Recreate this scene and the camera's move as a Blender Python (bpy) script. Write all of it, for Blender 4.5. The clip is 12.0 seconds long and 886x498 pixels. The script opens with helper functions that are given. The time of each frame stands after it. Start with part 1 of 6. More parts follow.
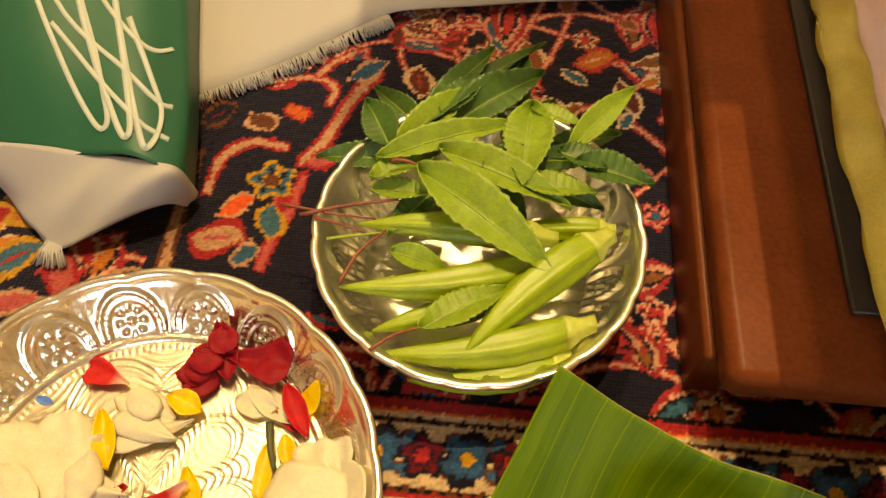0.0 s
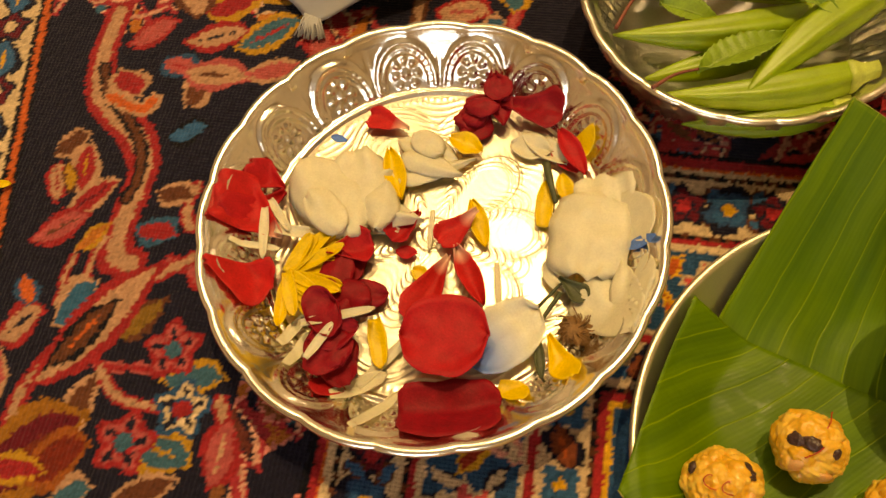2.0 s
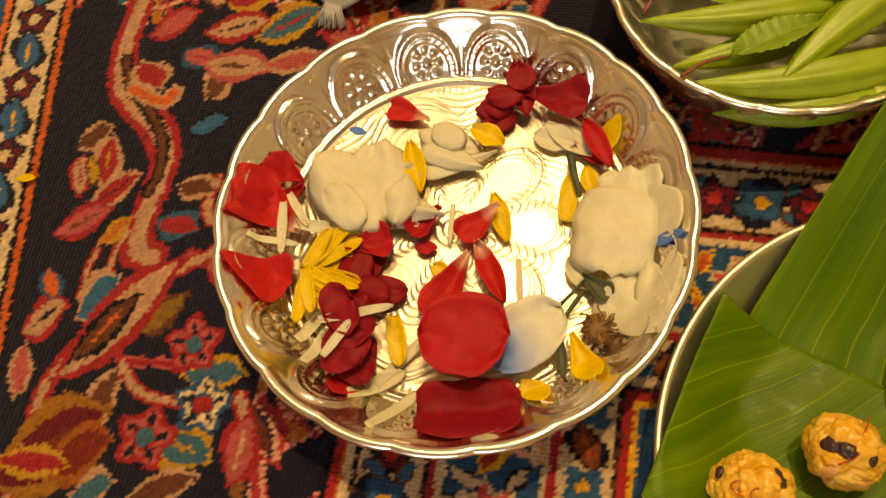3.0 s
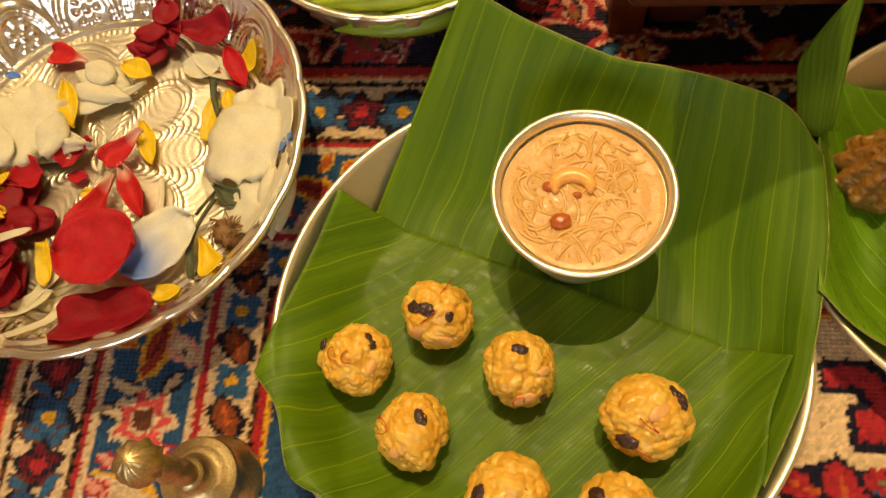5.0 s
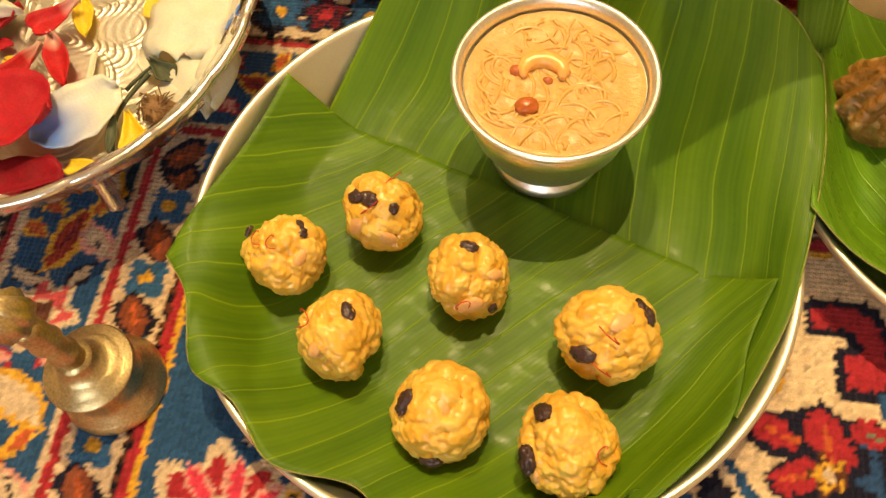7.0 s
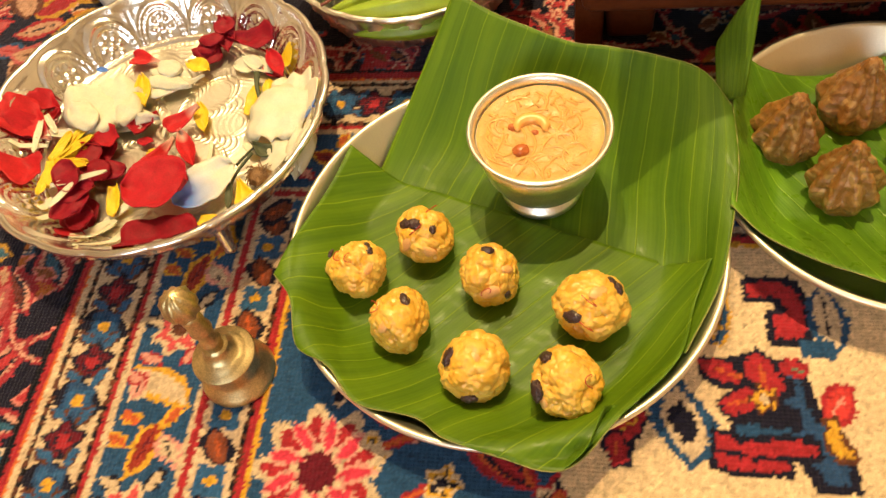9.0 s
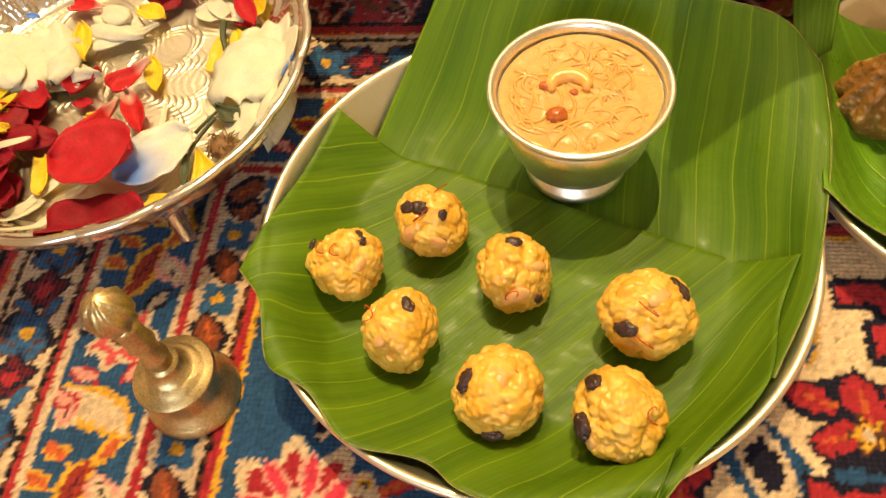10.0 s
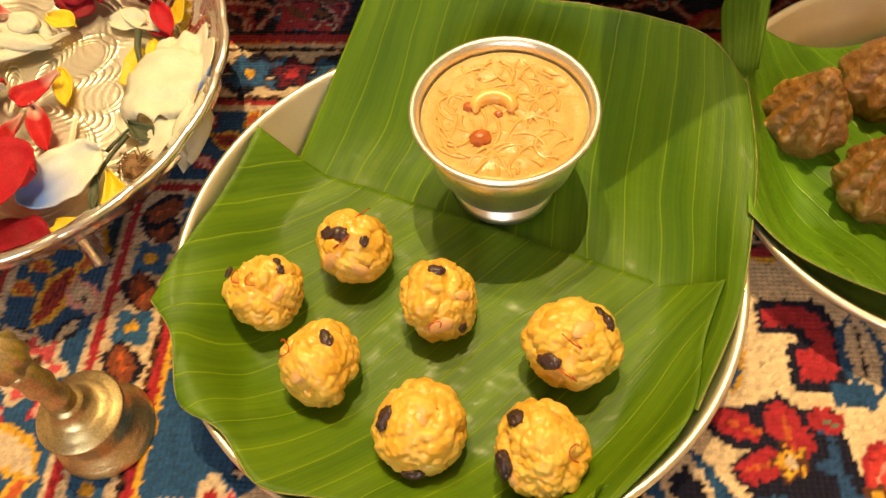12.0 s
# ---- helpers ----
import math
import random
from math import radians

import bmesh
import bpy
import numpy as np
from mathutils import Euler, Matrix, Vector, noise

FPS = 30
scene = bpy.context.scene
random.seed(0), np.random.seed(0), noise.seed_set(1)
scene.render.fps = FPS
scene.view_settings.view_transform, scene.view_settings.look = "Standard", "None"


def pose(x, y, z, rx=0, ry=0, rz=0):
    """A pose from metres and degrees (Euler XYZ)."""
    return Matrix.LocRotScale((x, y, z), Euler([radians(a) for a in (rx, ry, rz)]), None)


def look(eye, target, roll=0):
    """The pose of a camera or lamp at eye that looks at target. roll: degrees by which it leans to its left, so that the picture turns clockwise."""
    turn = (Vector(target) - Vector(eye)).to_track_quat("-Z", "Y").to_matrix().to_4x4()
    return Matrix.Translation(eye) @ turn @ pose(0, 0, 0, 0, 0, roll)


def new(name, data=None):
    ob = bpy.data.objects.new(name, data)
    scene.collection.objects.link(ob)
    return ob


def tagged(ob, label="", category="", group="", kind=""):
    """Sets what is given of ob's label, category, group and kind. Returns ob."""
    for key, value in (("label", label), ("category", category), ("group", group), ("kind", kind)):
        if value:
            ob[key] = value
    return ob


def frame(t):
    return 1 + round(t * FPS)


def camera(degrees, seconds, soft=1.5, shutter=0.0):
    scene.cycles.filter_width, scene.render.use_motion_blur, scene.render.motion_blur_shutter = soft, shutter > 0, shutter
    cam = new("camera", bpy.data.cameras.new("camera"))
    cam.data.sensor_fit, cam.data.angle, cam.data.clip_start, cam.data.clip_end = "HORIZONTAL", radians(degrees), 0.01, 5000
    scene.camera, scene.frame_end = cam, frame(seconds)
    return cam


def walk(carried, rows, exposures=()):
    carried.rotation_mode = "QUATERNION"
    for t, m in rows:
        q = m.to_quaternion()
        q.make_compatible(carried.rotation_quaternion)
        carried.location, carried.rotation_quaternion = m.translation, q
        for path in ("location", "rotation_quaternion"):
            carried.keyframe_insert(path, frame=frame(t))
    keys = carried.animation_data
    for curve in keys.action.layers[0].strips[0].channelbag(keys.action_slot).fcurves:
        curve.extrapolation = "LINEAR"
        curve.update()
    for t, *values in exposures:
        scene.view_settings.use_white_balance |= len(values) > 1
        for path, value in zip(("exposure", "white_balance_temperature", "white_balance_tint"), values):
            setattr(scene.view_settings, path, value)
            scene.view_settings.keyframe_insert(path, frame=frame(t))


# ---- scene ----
cam = camera(60.1, 12.0)
PATH = [
    (0, (0.132, 0.115, 0.439), (0.043, 1.132, -1.281), 0.4),
    (0.5, (0.125, 0.1, 0.444), (0.034, 1.111, -1.28), 0.2),
    (1, (0.11, 0.074, 0.442), (-0.024, 1.082, -1.281), -1.4),
    (1.2, (0.097, 0.046, 0.436), (-0.047, 1.0, -1.316), -1.6),
    (1.5, (0.078, 0.023, 0.428), (-0.13, 0.879, -1.368), -6.3),
    (2, (0.041, 0.017, 0.419), (-0.259, 0.775, -1.407), -13.4),
    (2.5, (0.038, 0.026, 0.407), (-0.345, 0.737, -1.423), -19.5),
    (2.7, (0.039, 0.027, 0.409), (-0.36, 0.73, -1.42), -20.7),
    (4.3, (0.152, 0.035, 0.416), (-0.05, 0.74, -1.444), -12.0),
    (4.5, (0.176, 0.02, 0.405), (-0.027, 0.693, -1.467), -13.9),
    (5, (0.216, -0.012, 0.403), (-0.011, 0.713, -1.447), -15.0),
    (5.5, (0.237, -0.057, 0.373), (-0.118, 0.875, -1.361), -15.5),
    (6, (0.248, -0.064, 0.364), (-0.084, 0.906, -1.354), -12.5),
    (6.5, (0.236, -0.065, 0.342), (-0.02, 0.868, -1.409), -8.5),
    (7, (0.234, -0.058, 0.333), (0.028, 0.779, -1.472), -7.0),
    (7.2, (0.226, -0.049, 0.339), (0.044, 0.775, -1.474), -5.8),
    (8.8, (0.264, -0.155, 0.423), (-0.046, 0.868, -1.267), -14.0),
    (9, (0.259, -0.158, 0.426), (-0.065, 0.882, -1.251), -13.8),
    (9.5, (0.247, -0.136, 0.399), (-0.069, 0.915, -1.273), -12.3),
    (10, (0.229, -0.107, 0.345), (-0.051, 0.912, -1.353), -11.7),
    (10.5, (0.214, -0.112, 0.347), (-0.036, 0.88, -1.372), -10.9),
    (11, (0.219, -0.108, 0.358), (0.005, 0.882, -1.367), -9.4),
    (11.5, (0.231, -0.1, 0.347), (0.043, 0.891, -1.38), -8.3),
    (12, (0.243, -0.083, 0.344), (0.076, 0.91, -1.384), -7.2),
]
EXPOSURES = [(0, -0.12, 7700, 10), (2.5, -0.62, 8000, 10), (4.5, -0.58, 7000, 10), (5.5, -0.15, 6600, 10), (6.5, 0.0, 6500, 10), (9, 0.15, 6300, 10), (12, 0.12, 6500, 10)]
walk(cam, [(t, look(eye, target, roll)) for t, eye, target, roll in PATH], EXPOSURES)

# ---- light ----
world = bpy.data.worlds.new("world")
scene.world = world
world.use_nodes = True
world.node_tree.nodes["Background"].inputs[0].default_value = (1.0, 0.82, 0.6, 1)
world.node_tree.nodes["Background"].inputs[1].default_value = 0.05


def lamp(name, eye, target, size, watts, colour):
    data = bpy.data.lights.new(name, "AREA")
    data.shape, data.size, data.energy, data.color = "DISK", size, watts, colour
    ob = new(name, data)
    ob.matrix_world = look(eye, target)
    return ob


lamp("ceiling_lamp_light", (-0.1, 1.02, 2.34), (0.1, 0.2, 0), 0.015, 26, (1.0, 0.73, 0.36))
lamp("ceiling_lamp_light", (0.3, 0.7, 2.34), (0.15, 0.2, 0), 0.012, 46, (1.0, 0.73, 0.36))
lamp("window_light", (-0.1, -2.3, 1.35), (0.1, 0.2, 0.1), 1.0, 12, (0.86, 0.92, 1.0))


# ---- materials ----
def lin(h):
    """Linear colour from a hex string."""
    v = [int(h[i:i + 2], 16) / 255 for i in (0, 2, 4)]
    return tuple((c / 12.92 if c <= 0.04045 else ((c + 0.055) / 1.055) ** 2.4) for c in v)


def mat(name, colour, rough=0.5, metal=0.0, spec=0.5, var=0.25, scale=60, fine=900, bump=0.15, dist=0.0006, sss=0.0, trans=0.0, coat=0.0, tint=None):
    """A surface with two scales of variation: stains of size 1/scale and grain of size 1/fine."""
    m = bpy.data.materials.new(name)
    m.use_nodes = True
    nt = m.node_tree
    b = nt.nodes["Principled BSDF"]
    tc = nt.nodes.new("ShaderNodeTexCoord")
    n1, n2 = nt.nodes.new("ShaderNodeTexNoise"), nt.nodes.new("ShaderNodeTexNoise")
    for n, s in ((n1, scale), (n2, fine)):
        n.inputs["Scale"].default_value = s
        n.inputs["Detail"].default_value = 4
        nt.links.new(tc.outputs["Object"], n.inputs["Vector"])
    add = nt.nodes.new("ShaderNodeMath")
    add.operation = "ADD"
    nt.links.new(n1.outputs[0], add.inputs[0])
    nt.links.new(n2.outputs[0], add.inputs[1])
    ramp = nt.nodes.new("ShaderNodeMapRange")
    ramp.inputs[1].default_value, ramp.inputs[2].default_value = 0.6, 1.4
    nt.links.new(add.outputs[0], ramp.inputs[0])
    mix = nt.nodes.new("ShaderNodeMix")
    mix.data_type = "RGBA"
    lo = tint or tuple(c * (1 - var) for c in colour)
    mix.inputs[6].default_value = (*lo, 1)
    mix.inputs[7].default_value = (*(min(1, c * (1 + var * 0.6)) for c in colour), 1)
    nt.links.new(ramp.outputs[0], mix.inputs[0])
    nt.links.new(mix.outputs[2], b.inputs["Base Color"])
    b.inputs["Roughness"].default_value, b.inputs["Metallic"].default_value = rough, metal
    b.inputs["Specular IOR Level"].default_value = spec
    b.inputs["Subsurface Weight"].default_value = sss
    b.inputs["Subsurface Radius"].default_value = (0.01, 0.005, 0.002)
    b.inputs["Subsurface Scale"].default_value = 0.5
    b.inputs["Transmission Weight"].default_value = trans
    b.inputs["Coat Weight"].default_value = coat
    b.inputs["Coat Roughness"].default_value = 0.15
    if bump:
        bp = nt.nodes.new("ShaderNodeBump")
        bp.inputs["Strength"].default_value, bp.inputs["Distance"].default_value = bump, dist
        nt.links.new(add.outputs[0], bp.inputs["Height"])
        nt.links.new(bp.outputs[0], b.inputs["Normal"])
    return m


SILVER = mat("embossed_silver", (0.96, 0.93, 0.86), 0.2, 1.0, var=0.08, scale=40, fine=500, bump=0.22, dist=0.0006)
STEEL = mat("brushed_white_bronze", (0.93, 0.87, 0.68), 0.42, 1.0, var=0.1, scale=30, fine=1400, bump=0.05)
FLOORSILVER = mat("engraved_silver", (0.7, 0.65, 0.53), 0.36, 1.0, var=0.1, scale=60, fine=700, bump=0.2, dist=0.0005)
BOWLSILVER = mat("bowl_silver", (0.95, 0.92, 0.82), 0.28, 1.0, var=0.1, scale=70, fine=500, bump=0.25, dist=0.0006)
CUPSILVER = mat("cup_silver", (0.93, 0.89, 0.77), 0.38, 1.0, var=0.18, scale=50, fine=700, bump=0.16)
BRASS = mat("aged_brass", (0.76, 0.6, 0.3), 0.38, 1.0, var=0.45, scale=90, fine=900, bump=0.25)
WOOD = mat("dark_polished_wood", (0.13, 0.034, 0.011), 0.3, 0, spec=0.05, var=0.35, scale=25, fine=300, bump=0.08)
REDP = mat("red_petal", (0.4, 0.01, 0.018), 0.6, spec=0.2, sss=0.03, var=0.35, scale=140, bump=0.3)
DKRED = mat("dark_red_petal", (0.24, 0.004, 0.014), 0.6, spec=0.2, sss=0.05, var=0.4, scale=140, bump=0.3)
WHITEP = mat("white_petal", (0.64, 0.59, 0.44), 0.55, sss=0.15, var=0.14, scale=120, bump=0.25)
BLUEP = mat("blue_dye_petal", (0.08, 0.2, 0.62), 0.5, var=0.4, scale=160)
YELP = mat("yellow_petal", (0.74, 0.5, 0.012), 0.5, sss=0.1, var=0.25, scale=140, bump=0.3)
STEMG = mat("dark_green_stem", (0.06, 0.07, 0.03), 0.6, var=0.4, scale=200)
BROWN = mat("dried_brown", (0.22, 0.11, 0.035), 0.7, var=0.6, scale=250)
OKRA = mat("okra_skin", (0.25, 0.36, 0.014), 0.4, sss=0.06, var=0.25, scale=90, fine=1500, bump=0.15)
OKRACAP = mat("okra_cap", (0.42, 0.5, 0.1), 0.5, var=0.25, scale=120)
LEAFD = mat("dark_leaf", (0.05, 0.12, 0.018), 0.45, var=0.35, scale=120, fine=700, bump=0.4)
LEAFL = mat("light_leaf", (0.2, 0.31, 0.025), 0.5, var=0.3, scale=120, fine=700, bump=0.4)
REDSTEM = mat("red_stem", (0.2, 0.05, 0.03), 0.5, var=0.4, scale=200)
LADDU = mat("yellow_sweet", (0.74, 0.39, 0.035), 0.3, sss=0.2, var=0.2, scale=160, fine=800, bump=0.3, dist=0.0008)
PEANUT = mat("peanut", (0.8, 0.42, 0.14), 0.4, sss=0.2, var=0.2, scale=200)
RAISIN = mat("raisin", (0.055, 0.026, 0.024), 0.3, var=0.5, scale=500, bump=0.5)
SAFFRON = mat("saffron", (0.5, 0.04, 0.01), 0.5)
MODAK = mat("brown_sweet", (0.33, 0.145, 0.03), 0.28, sss=0.1, var=0.35, scale=220, fine=700, bump=0.6, dist=0.0012)
PUDDING = mat("milk_pudding", (0.66, 0.39, 0.12), 0.12, sss=0.4, var=0.15, scale=120, fine=500, bump=0.5, dist=0.001)
NOODLE = mat("vermicelli", (0.66, 0.36, 0.085), 0.18, sss=0.0, var=0.2, scale=300)
NUT = mat("cashew", (0.84, 0.42, 0.1), 0.25, sss=0.2, var=0.2, scale=200)
RNUT = mat("golden_raisin", (0.45, 0.11, 0.02), 0.25, var=0.3, scale=300)
WHITECLOTH = mat("white_cloth", (0.4, 0.4, 0.41), 0.8, var=0.08, scale=12, fine=1500, bump=0.25)
GREENCLOTH = mat("green_cloth", (0.008, 0.1, 0.058), 0.5, var=0.2, scale=12, fine=1500, bump=0.2)
PRINT = mat("white_print", (0.45, 0.52, 0.5), 0.6, var=0.1, scale=60)
YELLOWSILK = mat("yellow_silk", (0.55, 0.45, 0.08), 0.35, var=0.3, scale=60, bump=0.3)
PINKCLOTH = mat("pink_cloth", (0.75, 0.55, 0.5), 0.6, var=0.12, scale=30)
BLACK = mat("black_board", (0.015, 0.013, 0.013), 0.3, var=0.3)
WALL = mat("cream_wall", (0.72, 0.62, 0.46), 0.8, var=0.06, scale=3, fine=60)
CEILING = mat("ceiling_paint", (0.8, 0.71, 0.55), 0.8, var=0.05, scale=3, fine=60)
FLOORM = mat("floor_tile", (0.2, 0.14, 0.1), 0.3, var=0.1, scale=6, fine=60)


def stained(m, colour, near, far):
    """A stain that fades with the distance from the object's own base point."""
    nt = m.node_tree
    b = nt.nodes["Principled BSDF"]
    old = b.inputs["Base Color"].links[0].from_socket
    tc, ln = nt.nodes.new("ShaderNodeTexCoord"), nt.nodes.new("ShaderNodeVectorMath")
    ln.operation = "LENGTH"
    nt.links.new(tc.outputs["Object"], ln.inputs[0])
    rg = nt.nodes.new("ShaderNodeMapRange")
    rg.inputs[1].default_value, rg.inputs[2].default_value = near, far
    nt.links.new(ln.outputs["Value"], rg.inputs[0])
    mx = nt.nodes.new("ShaderNodeMix")
    mx.data_type = "RGBA"
    mx.inputs[6].default_value = (*colour, 1)
    nt.links.new(rg.outputs[0], mx.inputs[0])
    nt.links.new(old, mx.inputs[7])
    nt.links.new(mx.outputs[2], b.inputs["Base Color"])
    return m


BLUEWHITE = stained(mat("blue_stained_petal", (0.68, 0.65, 0.53), 0.5, sss=0.2, var=0.14, scale=120, bump=0.25), (0.1, 0.2, 0.55), 0.012, 0.034)
REDWHITE = stained(mat("carnation_petal", (0.46, 0.014, 0.018), 0.6, spec=0.2, sss=0.03, var=0.35, scale=140, bump=0.3), (0.72, 0.5, 0.4), 0.002, 0.012)


def toned(m, colour, share=0.8):
    """Lets the grains of a lumpy sweet differ: each grain carries its own tone."""
    nt = m.node_tree
    b = nt.nodes["Principled BSDF"]
    old = b.inputs["Base Color"].links[0].from_socket
    at = nt.nodes.new("ShaderNodeAttribute")
    at.attribute_name = "tone"
    k = nt.nodes.new("ShaderNodeMath")
    k.operation = "MULTIPLY"
    k.inputs[1].default_value = share
    nt.links.new(at.outputs["Fac"], k.inputs[0])
    mx = nt.nodes.new("ShaderNodeMix")
    mx.data_type = "RGBA"
    mx.inputs[7].default_value = (*colour, 1)
    nt.links.new(k.outputs[0], mx.inputs[0])
    nt.links.new(old, mx.inputs[6])
    nt.links.new(mx.outputs[2], b.inputs["Base Color"])
    return m


toned(LADDU, (0.82, 0.54, 0.11), 0.8)
toned(MODAK, (0.62, 0.38, 0.13), 0.9)


def plastic():
    m = bpy.data.materials.new("clear_plastic")
    m.use_nodes = True
    b = m.node_tree.nodes["Principled BSDF"]
    b.inputs["Base Color"].default_value = (1, 1, 1, 1)
    b.inputs["Roughness"].default_value, b.inputs["Transmission Weight"].default_value, b.inputs["IOR"].default_value = 0.06, 1.0, 1.12
    return m


PLASTIC = plastic()


def glow(name, colour, strength):
    m = bpy.data.materials.new(name)
    m.use_nodes = True
    b = m.node_tree.nodes["Principled BSDF"]
    b.inputs["Emission Color"].default_value, b.inputs["Emission Strength"].default_value = (*colour, 1), strength
    return m


def banana(name, dark, light, rough=0.38, run=(1.0, 0.0)):
    """Banana leaf: parallel veins across u, long stains and a waxy gloss."""
    m = bpy.data.materials.new(name)
    m.use_nodes = True
    nt = m.node_tree
    b = nt.nodes["Principled BSDF"]
    uv = nt.nodes.new("ShaderNodeUVMap")
    sep = nt.nodes.new("ShaderNodeSeparateXYZ")
    nt.links.new(uv.outputs[0], sep.inputs[0])

    def math(op, a, c):
        n = nt.nodes.new("ShaderNodeMath")
        n.operation = op
        for i, v in enumerate((a, c)):
            if isinstance(v, (int, float)):
                n.inputs[i].default_value = v
            else:
                nt.links.new(v, n.inputs[i])
        return n.outputs[0]

    wob = nt.nodes.new("ShaderNodeTexNoise")
    wob.inputs["Scale"].default_value = 3
    nt.links.new(uv.outputs[0], wob.inputs["Vector"])
    x = math("ADD", math("MULTIPLY", sep.outputs[0], run[0]), math("MULTIPLY", sep.outputs[1], run[1]))
    x = math("ADD", x, math("MULTIPLY", wob.outputs[0], 0.025))
    broad = math("SINE", math("MULTIPLY", x, 95.0), 0)
    fine = math("SINE", math("MULTIPLY", x, 640.0), 0)
    crest = math("POWER", math("MULTIPLY", math("ADD", broad, 1.0), 0.5), 220.0)
    stretch = nt.nodes.new("ShaderNodeMapping")
    stretch.inputs["Scale"].default_value = (30, 1.2, 1)
    along = nt.nodes.new("ShaderNodeCombineXYZ")
    nt.links.new(x, along.inputs[0])
    nt.links.new(sep.outputs[1], along.inputs[1])
    nt.links.new(along.outputs[0], stretch.inputs[0])
    stain = nt.nodes.new("ShaderNodeTexNoise")
    stain.inputs["Scale"].default_value, stain.inputs["Detail"].default_value = 1.6, 5
    nt.links.new(stretch.outputs[0], stain.inputs["Vector"])
    f = math("ADD", math("MULTIPLY", stain.outputs[0], 0.9), math("MULTIPLY", fine, 0.03))
    pleat = math("SINE", math("MULTIPLY", x, 47.5), 0)
    f = math("ADD", f, math("MULTIPLY", pleat, 0.12))
    rng = nt.nodes.new("ShaderNodeMapRange")
    rng.inputs[1].default_value, rng.inputs[2].default_value = 0.25, 0.95
    nt.links.new(f, rng.inputs[0])
    mix = nt.nodes.new("ShaderNodeMix")
    mix.data_type = "RGBA"
    mix.inputs[6].default_value, mix.inputs[7].default_value = (*dark, 1), (*light, 1)
    nt.links.new(rng.outputs[0], mix.inputs[0])
    vein = nt.nodes.new("ShaderNodeMix")
    vein.data_type = "RGBA"
    vein.inputs[7].default_value = (light[0] * 1.9, light[1] * 1.55, light[2] * 1.8, 1)
    nt.links.new(math("MULTIPLY", crest, 0.55), vein.inputs[0])
    nt.links.new(mix.outputs[2], vein.inputs[6])
    nt.links.new(vein.outputs[2], b.inputs["Base Color"])
    blot = nt.nodes.new("ShaderNodeTexNoise")
    blot.inputs["Scale"].default_value, blot.inputs["Detail"].default_value = 26, 8
    nt.links.new(uv.outputs[0], blot.inputs["Vector"])
    rr = nt.nodes.new("ShaderNodeMapRange")
    rr.inputs[1].default_value, rr.inputs[2].default_value = 0.5, 0.72
    rr.inputs[3].default_value, rr.inputs[4].default_value = rough + 0.1, rough - 0.14
    b.inputs["Specular IOR Level"].default_value = 0.22
    nt.links.new(blot.outputs[0], rr.inputs[0])
    nt.links.new(rr.outputs[0], b.inputs["Roughness"])
    bp = nt.nodes.new("ShaderNodeBump")
    bp.inputs["Strength"].default_value, bp.inputs["Distance"].default_value = 0.4, 0.0009
    hgt = math("ADD", math("ADD", math("MULTIPLY", pleat, 0.45), math("MULTIPLY", crest, -0.5)), math("ADD", math("MULTIPLY", fine, 0.05), math("MULTIPLY", blot.outputs[0], 0.5)))
    nt.links.new(hgt, bp.inputs["Height"])
    nt.links.new(bp.outputs[0], b.inputs["Normal"])
    return m


LEAF_FRONT = banana("banana_leaf_front", (0.062, 0.128, 0.002), (0.135, 0.235, 0.004), 0.42, (1.0, 0.29))
LEAF_BACK = banana("banana_leaf_back", (0.055, 0.122, 0.002), (0.122, 0.215, 0.004), 0.48)
EDGE = mat("dried_leaf_edge", (0.24, 0.24, 0.05), 0.6, var=0.5, scale=200)
LEAF_LIGHT = banana("banana_leaf_light", (0.08, 0.19, 0.006), (0.17, 0.33, 0.014), 0.3, (0.7, 0.6))


# ---- mesh helpers ----
def smooth_all(me):
    me.polygons.foreach_set("use_smooth", [True] * len(me.polygons))


def part(name, bm, material, parent=None, label="", smooth=True):
    bmesh.ops.recalc_face_normals(bm, faces=bm.faces)
    me = bpy.data.meshes.new(name)
    bm.to_mesh(me)
    bm.free()
    if smooth:
        smooth_all(me)
    me.materials.append(material)
    ob = new(name, me)
    if parent:
        ob.parent = parent
    if label:
        ob["label"] = label
    return ob


def empty(name, x, y, z, rz=0.0, label="", category="", group=""):
    ob = new(name)
    ob.empty_display_size = 0.01
    ob.matrix_world = pose(x, y, z, 0, 0, rz)
    return tagged(ob, label, category, group)


def lathe(profile, seg=64, fn=None, closed_top=False):
    """A turned body from (radius, height) pairs; fn(a, i, r, z) may move each point."""
    bm = bmesh.new()
    rings = []
    for i, (r, z) in enumerate(profile):
        if r < 1e-6:
            rings.append([bm.verts.new((0, 0, z))])
            continue
        ring = []
        for k in range(seg):
            a = 2 * math.pi * k / seg
            rr, zz = fn(a, i, r, z) if fn else (r, z)
            ring.append(bm.verts.new((rr * math.cos(a), rr * math.sin(a), zz)))
        rings.append(ring)
    for p, q in zip(rings, rings[1:]):
        for k in range(seg):
            j = (k + 1) % seg
            if len(p) == 1 and len(q) == 1:
                continue
            if len(p) == 1:
                bm.faces.new((p[0], q[k], q[j]))
            elif len(q) == 1:
                bm.faces.new((p[k], p[j], q[0]))
            else:
                bm.faces.new((p[k], p[j], q[j], q[k]))
    bmesh.ops.recalc_face_normals(bm, faces=bm.faces)
    return bm


